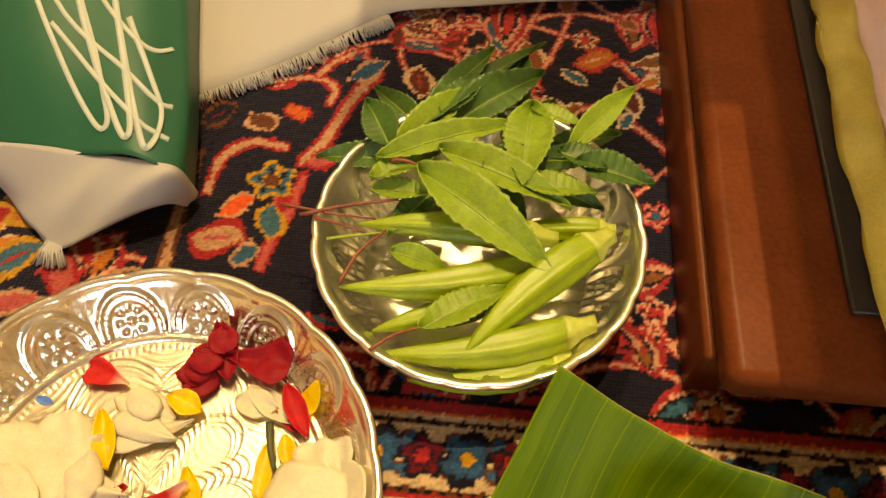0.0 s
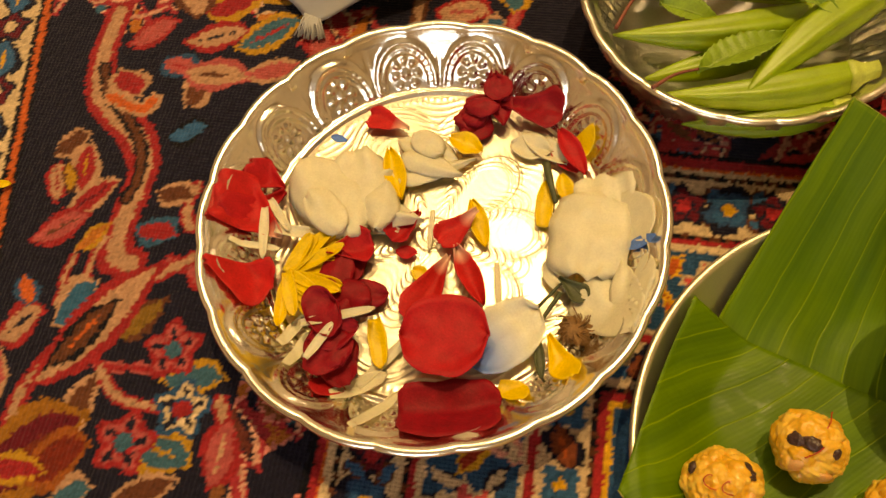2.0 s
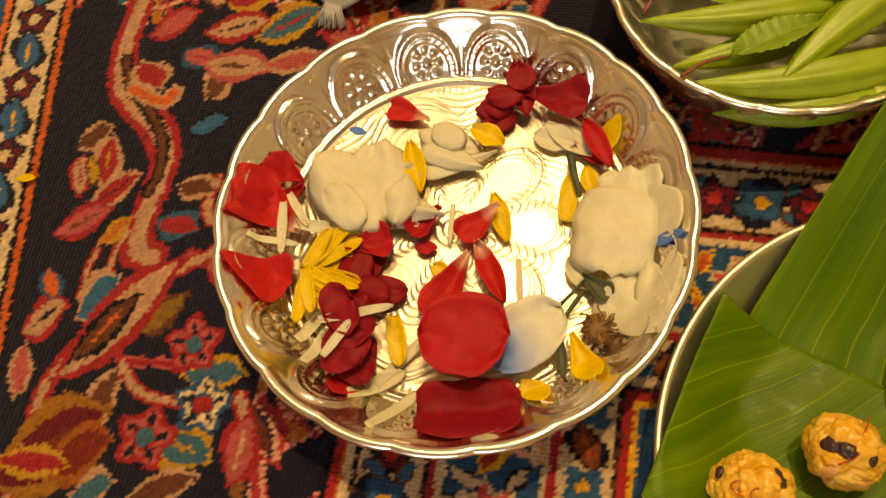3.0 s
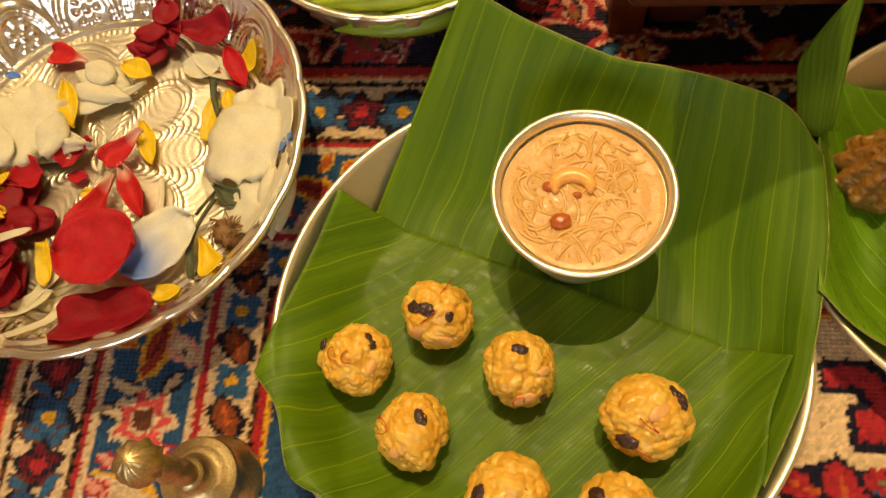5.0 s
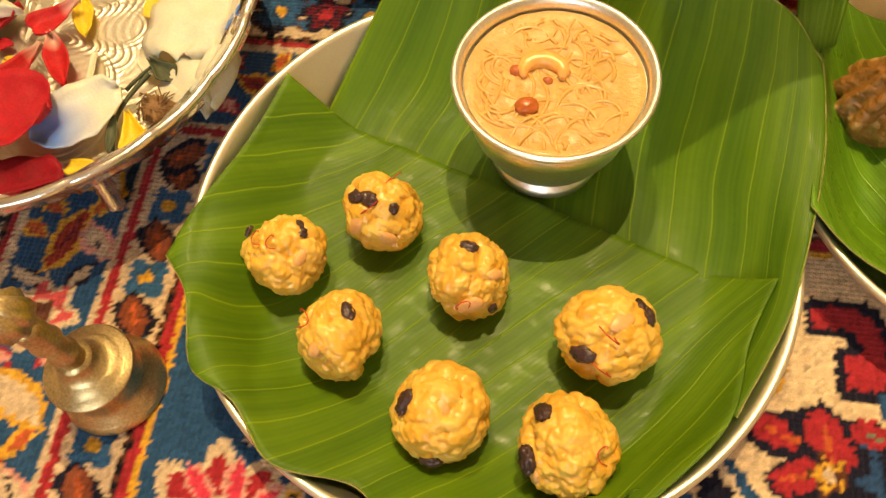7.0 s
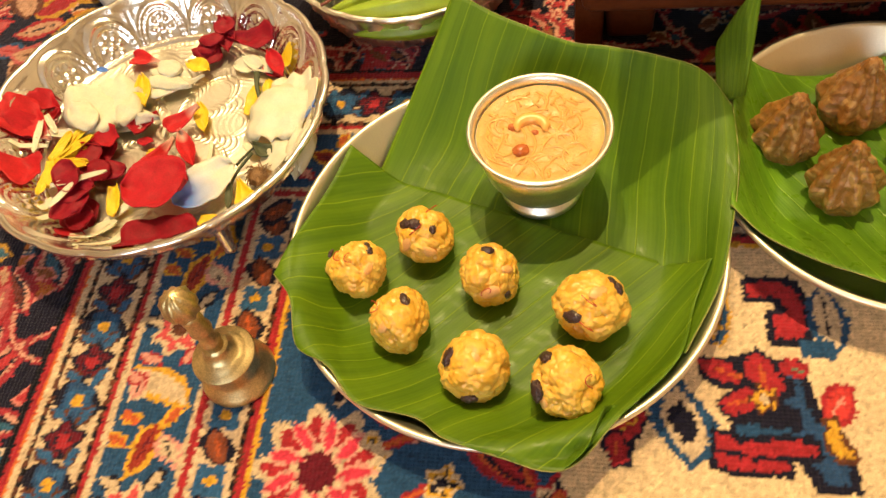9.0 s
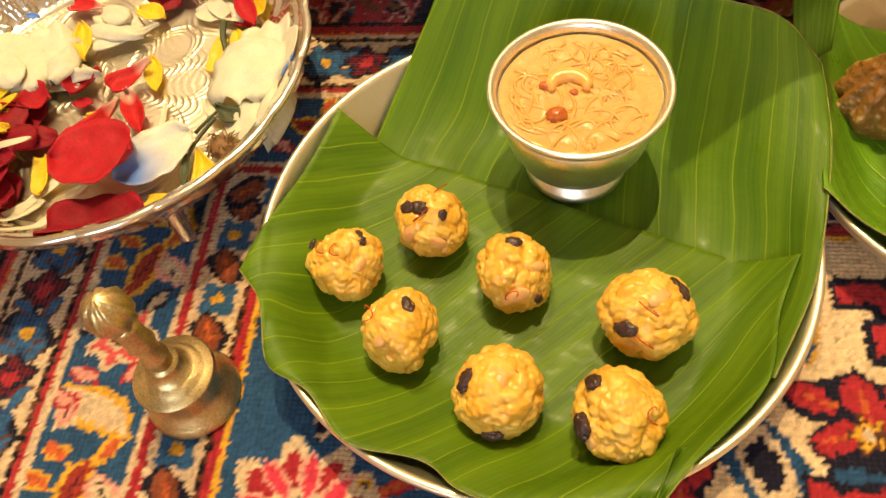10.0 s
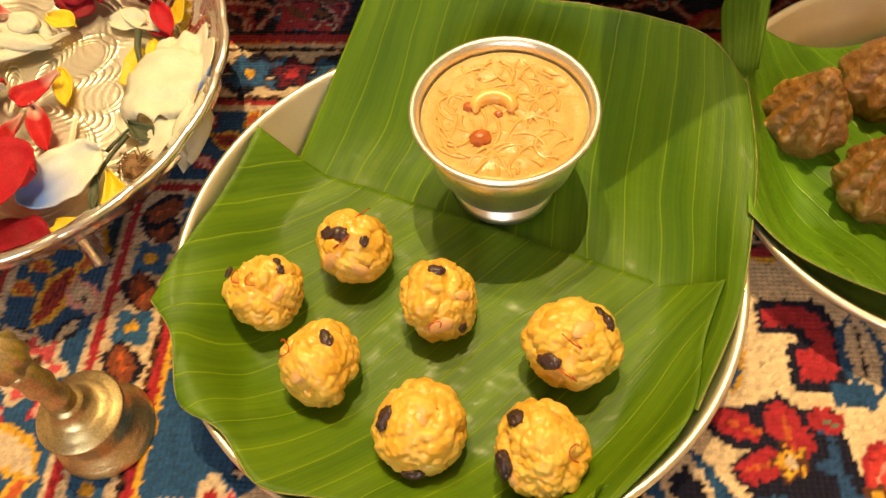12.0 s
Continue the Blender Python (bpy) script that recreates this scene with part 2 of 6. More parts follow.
def curve_pts(ctrl, n):
    """A smooth run of n points through the control points."""
    c = [Vector(p) for p in ctrl]
    c = [2 * c[0] - c[1]] + c + [2 * c[-1] - c[-2]]
    out = []
    m = len(c) - 3
    for i in range(n):
        s = i / (n - 1) * m
        k = min(int(s), m - 1)
        t = s - k
        a, b, d, e = c[k:k + 4]
        out.append(0.5 * ((2 * b) + (d - a) * t + (2 * a - 5 * b + 4 * d - e) * t * t + (3 * b - a - 3 * d + e) * t ** 3))
    return out


def tube(bm, pts, radii, seg=8):
    """A rounded rod along pts, added to bm."""
    rings = []
    n = len(pts)
    side = None
    for i, p in enumerate(pts):
        d = (pts[min(i + 1, n - 1)] - pts[max(i - 1, 0)]).normalized()
        if side is None:
            side = d.cross(Vector((0, 0, 1)) if abs(d.z) < 0.9 else Vector((1, 0, 0))).normalized()
        side = (side - d * side.dot(d)).normalized()
        up = d.cross(side)
        r = radii[i] if isinstance(radii, (list, tuple)) else radii
        rings.append([bm.verts.new(p + (side * math.cos(2 * math.pi * k / seg) + up * math.sin(2 * math.pi * k / seg)) * r) for k in range(seg)])
    for p, q in zip(rings, rings[1:]):
        for k in range(seg):
            j = (k + 1) % seg
            bm.faces.new((p[k], p[j], q[j], q[k]))
    bm.faces.new(rings[0][::-1])
    bm.faces.new(rings[-1])
    return bm


def sheet(fn, nu, nv, thick):
    """A thin sheet with two sides and an edge; fn(u, v) gives each point, u and v also become the UV map."""
    bm = bmesh.new()
    uvl = bm.loops.layers.uv.new("UVMap")
    P = [[Vector(fn(i / nu, j / nv)) for j in range(nv + 1)] for i in range(nu + 1)]
    top, bot, where = [], [], {}
    for i in range(nu + 1):
        rt, rb = [], []
        for j in range(nv + 1):
            du = P[min(i + 1, nu)][j] - P[max(i - 1, 0)][j]
            dv = P[i][min(j + 1, nv)] - P[i][max(j - 1, 0)]
            nrm = du.cross(dv)
            nrm = nrm.normalized() if nrm.length > 1e-12 else Vector((0, 0, 1))
            a, b = bm.verts.new(P[i][j] + nrm * thick / 2), bm.verts.new(P[i][j] - nrm * thick / 2)
            where[a] = where[b] = (i / nu, j / nv)
            rt.append(a)
            rb.append(b)
        top.append(rt)
        bot.append(rb)
    for i in range(nu):
        for j in range(nv):
            bm.faces.new((top[i][j], top[i + 1][j], top[i + 1][j + 1], top[i][j + 1]))
            bm.faces.new((bot[i][j], bot[i][j + 1], bot[i + 1][j + 1], bot[i + 1][j]))
    for i in range(nu):
        bm.faces.new((top[i][0], bot[i][0], bot[i + 1][0], top[i + 1][0]))
        bm.faces.new((top[i][nv], top[i + 1][nv], bot[i + 1][nv], bot[i][nv]))
    for j in range(nv):
        bm.faces.new((top[0][j], top[0][j + 1], bot[0][j + 1], bot[0][j]))
        bm.faces.new((top[nu][j], bot[nu][j], bot[nu][j + 1], top[nu][j + 1]))
    for f in bm.faces:
        for lp in f.loops:
            lp[uvl].uv = where[lp.vert]
    return bm


def patch(grid):
    """A smooth surface through a grid of control points: fn(u, v) for sheet()."""
    def fn(u, v):
        rows = [curve_at(r, v) for r in grid]
        return curve_at(rows, u)
    return fn


def curve_at(ctrl, s):
    c = [Vector(p) for p in ctrl]
    c = [2 * c[0] - c[1]] + c + [2 * c[-1] - c[-2]]
    m = len(c) - 3
    s = max(0.0, min(1.0, s)) * m
    k = min(int(s), m - 1)
    t = s - k
    a, b, d, e = c[k:k + 4]
    return 0.5 * ((2 * b) + (d - a) * t + (2 * a - 5 * b + 4 * d - e) * t * t + (3 * b - a - 3 * d + e) * t ** 3)


def block(bm, x0, x1, y0, y1, z0, z1, bevel=0.0, seg=3):
    r = bmesh.ops.create_cube(bm, size=1, matrix=Matrix.LocRotScale(((x0 + x1) / 2, (y0 + y1) / 2, (z0 + z1) / 2), None, (x1 - x0, y1 - y0, z1 - z0)))
    if bevel:
        edges = list({e for v in r["verts"] for e in v.link_edges})
        bmesh.ops.bevel(bm, geom=edges, offset=bevel, segments=seg, affect="EDGES", profile=0.5)
    return bm


def lump(radius, sub=3, rough=0.2, scale=60, seed=0.0, stretch=(1, 1, 1)):
    bm = bmesh.new()
    bmesh.ops.create_icosphere(bm, subdivisions=sub, radius=radius)
    for v in bm.verts:
        d = noise.noise(v.co * scale + Vector((seed, seed * 1.7, 3.1)))
        v.co *= 1 + rough * d
        v.co = Vector((v.co.x * stretch[0], v.co.y * stretch[1], v.co.z * stretch[2]))
    return bm


# ---- structure ----
def slab(name, x0, x1, y0, y1, z0, z1, material, label=""):
    bm = block(bmesh.new(), x0, x1, y0, y1, z0, z1)
    return tagged(part(name, bm, material, smooth=False), label, name.split("_")[0], "", "structure")


slab("floor", -2.6, 2.6, -2.4, 2.6, -0.12, -0.012, FLOORM, "plain pale tiled floor under the carpet")
slab("ceiling", -2.6, 2.6, -2.4, 2.6, 2.4, 2.5, CEILING, "plain warm white painted ceiling")
slab("wall_west", -2.7, -2.6, -2.4, 2.6, -0.12, 2.5, WALL, "plain cream painted wall")
slab("wall_east", 2.6, 2.7, -2.4, 2.6, -0.12, 2.5, WALL, "plain cream painted wall")
slab("wall_north", -2.7, 2.7, 2.6, 2.7, -0.12, 2.5, WALL, "plain cream painted wall")
for x0, x1, z0, z1 in ((-2.7, -0.75, -0.12, 2.5), (0.55, 2.7, -0.12, 2.5), (-0.75, 0.55, -0.12, 0.75), (-0.75, 0.55, 1.95, 2.5)):
    slab("wall_south", x0, x1, -2.5, -2.4, z0, z1, WALL, "plain cream painted wall beside the window")


def make_window():
    top = tagged(empty("window_1", -0.1, -2.45, 1.35, 0), "plain window with bluish daylight behind", "window", "", "structure")
    part("pane", block(bmesh.new(), -0.62, 0.62, -0.004, 0.004, -0.57, 0.57), glow("day_sky", (0.74, 0.86, 1.0), 4.0), top, smooth=False)
    for x0, x1, z0, z1 in ((-0.65, -0.61, -0.6, 0.6), (0.61, 0.65, -0.6, 0.6), (-0.61, 0.61, -0.6, -0.56), (-0.61, 0.61, 0.56, 0.6), (-0.015, 0.015, -0.56, 0.56)):
        part("window_frame", block(bmesh.new(), x0, x1, -0.03, 0.03, z0, z1, 0.004, 2), WHITECLOTH, top, smooth=False)


make_window()


# ---- carpet ----
KNOT = 0.0016
CX0, CX1, CY0, CY1 = -0.56, 0.66, -0.26, 0.78
NAVY, BLUE, RED, DEEP, CREAM, PINK, ORANGE, GOLD, BROWNC, BLACKC = (lin(h) for h in (
    "181626", "254668", "9a262c", "5c1420", "c2a988", "c98a7a", "b5552a", "c9962c", "5a3322", "0f0d14"))
NX, NY = int((CX1 - CX0) / KNOT) + 1, int((CY1 - CY0) / KNOT) + 1
gx = CX0 + KNOT * np.arange(NX)
gy = CY0 + KNOT * np.arange(NY)
XX, YY = np.meshgrid(gx, gy)
RUG = np.empty((NY, NX, 3))
rng = np.random.default_rng(4)


def window(x, y, r):
    i0, i1 = max(0, int((x - r - CX0) / KNOT)), min(NX, int((x + r - CX0) / KNOT) + 2)
    j0, j1 = max(0, int((y - r - CY0) / KNOT)), min(NY, int((y + r - CY0) / KNOT) + 2)
    if i0 >= i1 or j0 >= j1:
        return None
    return slice(j0, j1), slice(i0, i1)


def fill(x, y, r, test, colour, clip=None):
    w = window(x, y, r)
    if w is None:
        return
    m = test(XX[w] - x, YY[w] - y)
    if clip is not None:
        m = m & clip[w]
    RUG[w][m] = colour


def rosette(x, y, r, n, petal, rim, core, clip=None, a0=0.0):
    def edge(s, k):
        return lambda dx, dy: np.hypot(dx, dy) < s * r * (1 - k * (0.5 + 0.5 * np.cos(n * np.arctan2(dy, dx) + a0)))
    fill(x, y, r * 1.3, edge(1.22, 0.3), rim, clip)
    fill(x, y, r * 1.2, edge(1.0, 0.4), petal, clip)
    fill(x, y, r, edge(0.5, 0.1), rim, clip)
    fill(x, y, r, edge(0.36, 0.0), core, clip)


def leafshape(x, y, ln, wd, ang, body, rim, core=None, clip=None):
    c, s = math.cos(ang), math.sin(ang)

    def test(k):
        def t(dx, dy):
            u = (dx * c + dy * s) / ln
            v = np.abs(-dx * s + dy * c - 0.25 * wd * np.sin(3 * u))
            return (np.abs(u) < 0.5 * (0.7 + 0.3 * k)) & (v < 0.5 * wd * k * np.clip(1 - (2 * np.abs(u)) ** 2, 0, 1) + (k - 1) * wd * 0.25)
        return t
    fill(x, y, ln, test(1.45), rim, clip)
    fill(x, y, ln, test(1.0), body, clip)
    if core is not None:
        fill(x, y, ln, test(0.45), core, clip)


def vine(x, y, ang, length, bend, wide, line, rim, clip=None, gain=0.0):
    steps = int(length / 0.0012)
    trail = []
    for i in range(steps):
        trail.append((x, y))
        x += 0.0012 * math.cos(ang)
        y += 0.0012 * math.sin(ang)
        ang += bend * 0.0012
        bend += gain * 0.0012
    for k, col in ((2.0, rim), (1.0, line)):
        for px, py in trail:
            fill(px, py, wide * k, lambda dx, dy: dx * dx + dy * dy < (0.5 * wide * k) ** 2, col, clip)
    return x, y, ang


def blossom(x, y, r, petal, rim, core, clip, a0):
    """A five-petalled flower with a dark stroke in each petal."""
    rosette(x, y, r, 5, petal, rim, core, clip, a0)
    for k in range(5):
        a = (2 * math.pi * k - a0 + math.pi) / 5
        leafshape(x + 0.62 * r * math.cos(a), y + 0.62 * r * math.sin(a), r * 0.5, r * 0.16, a, NAVY, NAVY, None, clip)


def ringed_leaf(x, y, ln, wd, ang, outer, pale, dark, core, clip):
    leafshape(x, y, ln * 1.15, wd * 1.5, ang, pale, outer, None, clip)
    leafshape(x, y, ln * 0.9, wd * 0.7, ang, core, dark, None, clip)


def weave_field(x0, x1, y0, y1, count, clip, pal):
    """Scrolling vines with leaves and flowers, strewn over a field: pale cores with a coloured outline."""
    line, rim, petals, rims, cores = pal
    for _ in range(count):
        x, y = rng.uniform(x0, x1), rng.uniform(y0, y1)
        a = rng.uniform(0, 6.28)
        bend = rng.choice([-1, 1]) * rng.uniform(5, 24)
        x2, y2, a2 = vine(x, y, a, rng.uniform(0.05, 0.14), bend, rng.uniform(0.0022, 0.0034), line, rim, clip, rng.uniform(-150, 240))
        for px, py in ((x, y), (x2, y2)):
            k = rng.random()
            pick = int(rng.integers(0, len(petals)))
            if k < 0.45:
                blossom(px, py, rng.uniform(0.009, 0.013), petals[pick], rims[pick], cores[int(rng.integers(0, len(cores)))], clip, rng.uniform(0, 6))
            elif k < 0.75:
                ringed_leaf(px, py, rng.uniform(0.03, 0.05), rng.uniform(0.009, 0.013), rng.uniform(0, 6.28), rim, line, NAVY, cores[int(rng.integers(0, len(cores)))], clip)
            else:
                leafshape(px, py, rng.uniform(0.025, 0.04), rng.uniform(0.01, 0.016), rng.uniform(0, 6.28), cores[int(rng.integers(0, len(cores)))], petals[pick], rims[pick], clip)
    for _ in range(count):
        pick = int(rng.integers(0, len(petals)))
        leafshape(rng.uniform(x0, x1), rng.uniform(y0, y1), rng.uniform(0.014, 0.028), rng.uniform(0.006, 0.01), rng.uniform(0, 6.28), cores[int(rng.integers(0, len(cores)))], petals[pick], None, clip)


# the field and the nested borders, which turn a corner
D = np.minimum(XX + 0.078, 0.268 - YY)
RUG[:] = NAVY
FIELD = D < -0.004
DULL = (lin("c08c78"), lin("962c34"), (lin("c0746a"), lin("c9b298"), lin("a83236"), lin("c3a184")), (lin("962c34"), lin("2b4f6c"), lin("c49a86"), lin("8a3a30")), (lin("7a4a2c"), lin("2f566e"), lin("a83236"), lin("a8642c"), lin("5c2a22")))
weave_field(CX0, CX1, CY0, CY1, 430, FIELD, DULL)
def outlined_stroke(ctrl, wide, line, rim, clip=None):
    for k, col in ((1.9, rim), (1.0, line)):
        for p in curve_pts([(a, b, 0) for a, b in ctrl], 90):
            fill(p.x, p.y, wide * k, lambda dx, dy: np.maximum(np.abs(dx), np.abs(dy)) < 0.5 * wide * k, col, clip)


# large motifs of the dark field: an S-shaped vine, ringed leaves and blossoms
TAN, TEAL, ROSE = lin("a88066"), lin("34586a"), lin("a04a4a")


def clear_field(x0, x1, y0, y1):
    RUG[FIELD & (XX > x0 + 0.02 * np.sin(YY * 40)) & (XX < x1) & (YY > y0) & (YY < y1 + 0.02 * np.sin(XX * 50))] = NAVY


clear_field(-0.36, -0.13, -0.02, 0.35)
clear_field(-0.105, 0.06, 0.318, 0.52)
outlined_stroke([(-0.293, 0.347), (-0.293, 0.312), (-0.285, 0.281), (-0.267, 0.262), (-0.246, 0.247), (-0.233, 0.223), (-0.234, 0.199), (-0.235, 0.178), (-0.231, 0.161), (-0.220, 0.157)], 0.0098, TAN, lin("8e2228"), FIELD)
outlined_stroke([(-0.289, 0.301), (-0.278, 0.278), (-0.260, 0.263), (-0.242, 0.241), (-0.235, 0.220), (-0.238, 0.200)], 0.0040, BROWNC, BLACKC, FIELD)
outlined_stroke([(-0.276, 0.276), (-0.251, 0.268), (-0.243, 0.276)], 0.0052, ORANGE, TAN, FIELD)
outlined_stroke([(-0.249, 0.095), (-0.260, 0.070), (-0.260, 0.045), (-0.259, 0.026), (-0.259, 0.008)], 0.0052, TAN, lin("8e2228"), FIELD)
outlined_stroke([(-0.223, 0.094), (-0.206, 0.093), (-0.185, 0.095)], 0.0029, lin("8e2228"), ROSE, FIELD)
outlined_stroke([(-0.217, 0.091), (-0.200, 0.076), (-0.175, 0.074)], 0.0035, TAN, lin("8e2228"), FIELD)
outlined_stroke([(-0.242, 0.173), (-0.246, 0.159), (-0.245, 0.140)], 0.0029, TAN, lin("8e2228"), FIELD)
outlined_stroke([(-0.258, 0.158), (-0.260, 0.144), (-0.258, 0.127)], 0.0029, TAN, lin("8e2228"), FIELD)
outlined_stroke([(-0.193, 0.215), (-0.196, 0.200), (-0.189, 0.186)], 0.0040, TAN, lin("8e2228"), FIELD)
outlined_stroke([(-0.140, 0.083), (-0.133, 0.068), (-0.137, 0.049)], 0.0040, TAN, lin("8e2228"), FIELD)
outlined_stroke([(-0.196, 0.163), (-0.181, 0.159), (-0.172, 0.149)], 0.0040, ROSE, lin("8e2228"), FIELD)
outlined_stroke([(-0.201, 0.151), (-0.183, 0.165), (-0.165, 0.178)], 0.0035, TAN, lin("8e2228"), FIELD)
leafshape(-0.266, 0.289, 0.0259, 0.0178, 2.05, lin("8e2228"), TAN, None, FIELD)
leafshape(-0.262, 0.332, 0.0374, 0.0144, 0.49, ROSE, lin("8e2228"), None, FIELD)
leafshape(-0.234, 0.306, 0.0230, 0.0158, -0.72, ROSE, BLUE, lin("8e2228"), FIELD)
leafshape(-0.215, 0.287, 0.0259, 0.0158, 0.95, BROWNC, TAN, None, FIELD)
leafshape(-0.212, 0.254, 0.0259, 0.0129, 0.19, lin("2e567e"), BLACKC, None, FIELD)
leafshape(-0.206, 0.208, 0.0230, 0.0129, -0.38, BROWNC, TAN, None, FIELD)
leafshape(-0.210, 0.181, 0.0259, 0.0144, -0.37, lin("8e2228"), lin("2b4f6c"), None, FIELD)
leafshape(-0.201, 0.123, 0.0345, 0.0115, 0.70, lin("7a5a24"), BROWNC, None, FIELD)
leafshape(-0.274, 0.221, 0.0345, 0.0144, 1.48, lin("8e2228"), TAN, lin("a87c28"), FIELD)
leafshape(-0.262, 0.199, 0.0374, 0.0129, 0.61, lin("8e2228"), TAN, DEEP, FIELD)
leafshape(-0.275, 0.176, 0.0374, 0.0144, 0.41, ROSE, lin("8e2228"), BROWNC, FIELD)
leafshape(-0.290, 0.208, 0.0288, 0.0104, 1.69, TAN, lin("8e2228"), lin("8e2228"), FIELD)
leafshape(-0.290, 0.237, 0.0259, 0.0127, 0.50, BROWNC, TAN, None, FIELD)
leafshape(-0.282, 0.212, 0.0230, 0.0069, 1.78, lin("a87c28"), BROWNC, None, FIELD)
leafshape(-0.251, 0.172, 0.0259, 0.0081, 0.72, lin("a8642c"), lin("a87c28"), None, FIELD)
leafshape(-0.246, 0.128, 0.0316, 0.0201, 0.70, lin("2b5878"), TAN, None, FIELD)
leafshape(-0.228, 0.117, 0.0949, 0.0224, 0.87, TAN, lin("8e2228"), None, FIELD)
leafshape(-0.235, 0.110, 0.0518, 0.0127, 0.87, BROWNC, BLACKC, ORANGE, FIELD)
leafshape(-0.223, 0.066, 0.0432, 0.0127, 1.16, BROWNC, TAN, None, FIELD)
leafshape(-0.244, 0.038, 0.0690, 0.0316, 0.51, DEEP, lin("8a5a20"), lin("6c2a1a"), FIELD)
leafshape(-0.225, 0.037, 0.0374, 0.0201, 0.33, lin("6c2418"), lin("8a4a20"), None, FIELD)
leafshape(-0.251, 0.028, 0.0432, 0.0115, -0.06, lin("8e2228"), lin("a87c28"), None, FIELD)
leafshape(-0.158, 0.093, 0.0345, 0.0138, -0.02, TEAL, lin("a87c28"), None, FIELD)
leafshape(-0.164, 0.050, 0.0316, 0.0190, -0.59, TEAL, lin("a87c28"), lin("a87c28"), FIELD)
leafshape(-0.131, 0.054, 0.0345, 0.0161, 1.26, ROSE, lin("8e2228"), TAN, FIELD)
leafshape(-0.277, 0.111, 0.0288, 0.0173, 0.50, TAN, lin("8e2228"), NAVY, FIELD)
leafshape(-0.281, 0.132, 0.0201, 0.0104, 1.79, ORANGE, BLUE, None, FIELD)
leafshape(-0.280, 0.077, 0.0316, 0.0104, 1.57, ROSE, TAN, None, FIELD)
leafshape(-0.210, 0.020, 0.0230, 0.0144, 0.16, TEAL, TAN, None, FIELD)
leafshape(-0.170, 0.027, 0.0403, 0.0115, 0.34, BROWNC, TAN, None, FIELD)
blossom(-0.176, 0.108, 0.0156, ROSE, lin("8e2228"), TEAL, FIELD, 0.4)
blossom(-0.160, 0.075, 0.0152, CREAM, BLUE, lin("8e2228"), FIELD, 1.2)
blossom(-0.188, 0.052, 0.0161, ROSE, lin("8e2228"), TEAL, FIELD, 2.0)
outlined_stroke([(-0.073, 0.344), (-0.074, 0.373), (-0.074, 0.404), (-0.076, 0.436)], 0.0059, TAN, BROWNC, FIELD)
outlined_stroke([(-0.059, 0.405), (-0.056, 0.434), (-0.038, 0.451), (-0.013, 0.449)], 0.0043, TAN, lin("8e2228"), FIELD)
outlined_stroke([(-0.085, 0.484), (-0.066, 0.500), (-0.039, 0.509), (-0.004, 0.518), (0.014, 0.508), (0.012, 0.493)], 0.0037, TAN, lin("8e2228"), FIELD)
outlined_stroke([(0.003, 0.437), (0.015, 0.458), (0.030, 0.502), (0.044, 0.526)], 0.0053, TAN, lin("8e2228"), FIELD)
outlined_stroke([(-0.010, 0.350), (-0.005, 0.374), (0.002, 0.398), (0.005, 0.424)], 0.0043, ROSE, lin("8e2228"), FIELD)
outlined_stroke([(0.021, 0.544), (0.008, 0.534), (-0.001, 0.520)], 0.0032, TAN, lin("8e2228"), FIELD)
leafshape(-0.010, 0.482, 0.0186, 0.0128, 1.89, lin("b5552a"), lin("8e2228"), None, FIELD)
leafshape(-0.034, 0.471, 0.0213, 0.0146, -0.96, BROWNC, TAN, None, FIELD)
leafshape(-0.068, 0.475, 0.0266, 0.0160, 0.33, NAVY, BROWNC, DEEP, FIELD)
leafshape(0.037, 0.529, 0.0320, 0.0122, 0.45, lin("2b4f6c"), TAN, None, FIELD)
leafshape(-0.036, 0.396, 0.0266, 0.0117, 0.41, lin("c8502c"), TAN, None, FIELD)
leafshape(-0.004, 0.403, 0.0213, 0.0117, 0.95, lin("8e2228"), ROSE, None, FIELD)
leafshape(-0.043, 0.369, 0.0346, 0.0213, -0.29, TAN, lin("8e2228"), ROSE, FIELD)
leafshape(-0.010, 0.385, 0.0240, 0.0160, 1.31, TEAL, lin("a87c28"), None, FIELD)
leafshape(0.018, 0.442, 0.0266, 0.0133, 0.09, ROSE, lin("8e2228"), None, FIELD)
leafshape(-0.022, 0.358, 0.0186, 0.0122, 0.08, lin("2b4f6c"), TAN, None, FIELD)
blossom(-0.016, 0.419, 0.0149, TEAL, lin("a87c28"), BROWNC, FIELD, 0.3)
leafshape(-0.223, 0.402, 0.0388, 0.0245, 0.85, DEEP, lin("a87c28"), RED, FIELD)
leafshape(-0.177, 0.378, 0.0388, 0.0204, -0.73, lin("9a5a2c"), lin("a87c28"), TEAL, FIELD)
leafshape(-0.207, 0.365, 0.0469, 0.0204, 0.33, lin("8e2228"), lin("a87c28"), None, FIELD)
leafshape(-0.213, 0.333, 0.0449, 0.0163, 0.10, TAN, lin("8e2228"), NAVY, FIELD)
leafshape(-0.176, 0.339, 0.0490, 0.0180, 0.43, TEAL, lin("a87c28"), RED, FIELD)
leafshape(-0.206, 0.301, 0.0449, 0.0180, -0.25, TAN, ROSE, BROWNC, FIELD)
leafshape(-0.137, 0.331, 0.0326, 0.0163, 1.41, ROSE, lin("8e2228"), None, FIELD)
leafshape(-0.241, 0.367, 0.0367, 0.0204, 1.68, TAN, BROWNC, None, FIELD)
leafshape(-0.165, 0.308, 0.0408, 0.0122, 0.10, ROSE, TAN, None, FIELD)
leafshape(-0.164, 0.400, 0.0326, 0.0163, 0.58, NAVY, BROWNC, DEEP, FIELD)
leafshape(-0.262, 0.412, 0.0245, 0.0163, 0.59, lin("8e2228"), TAN, None, FIELD)
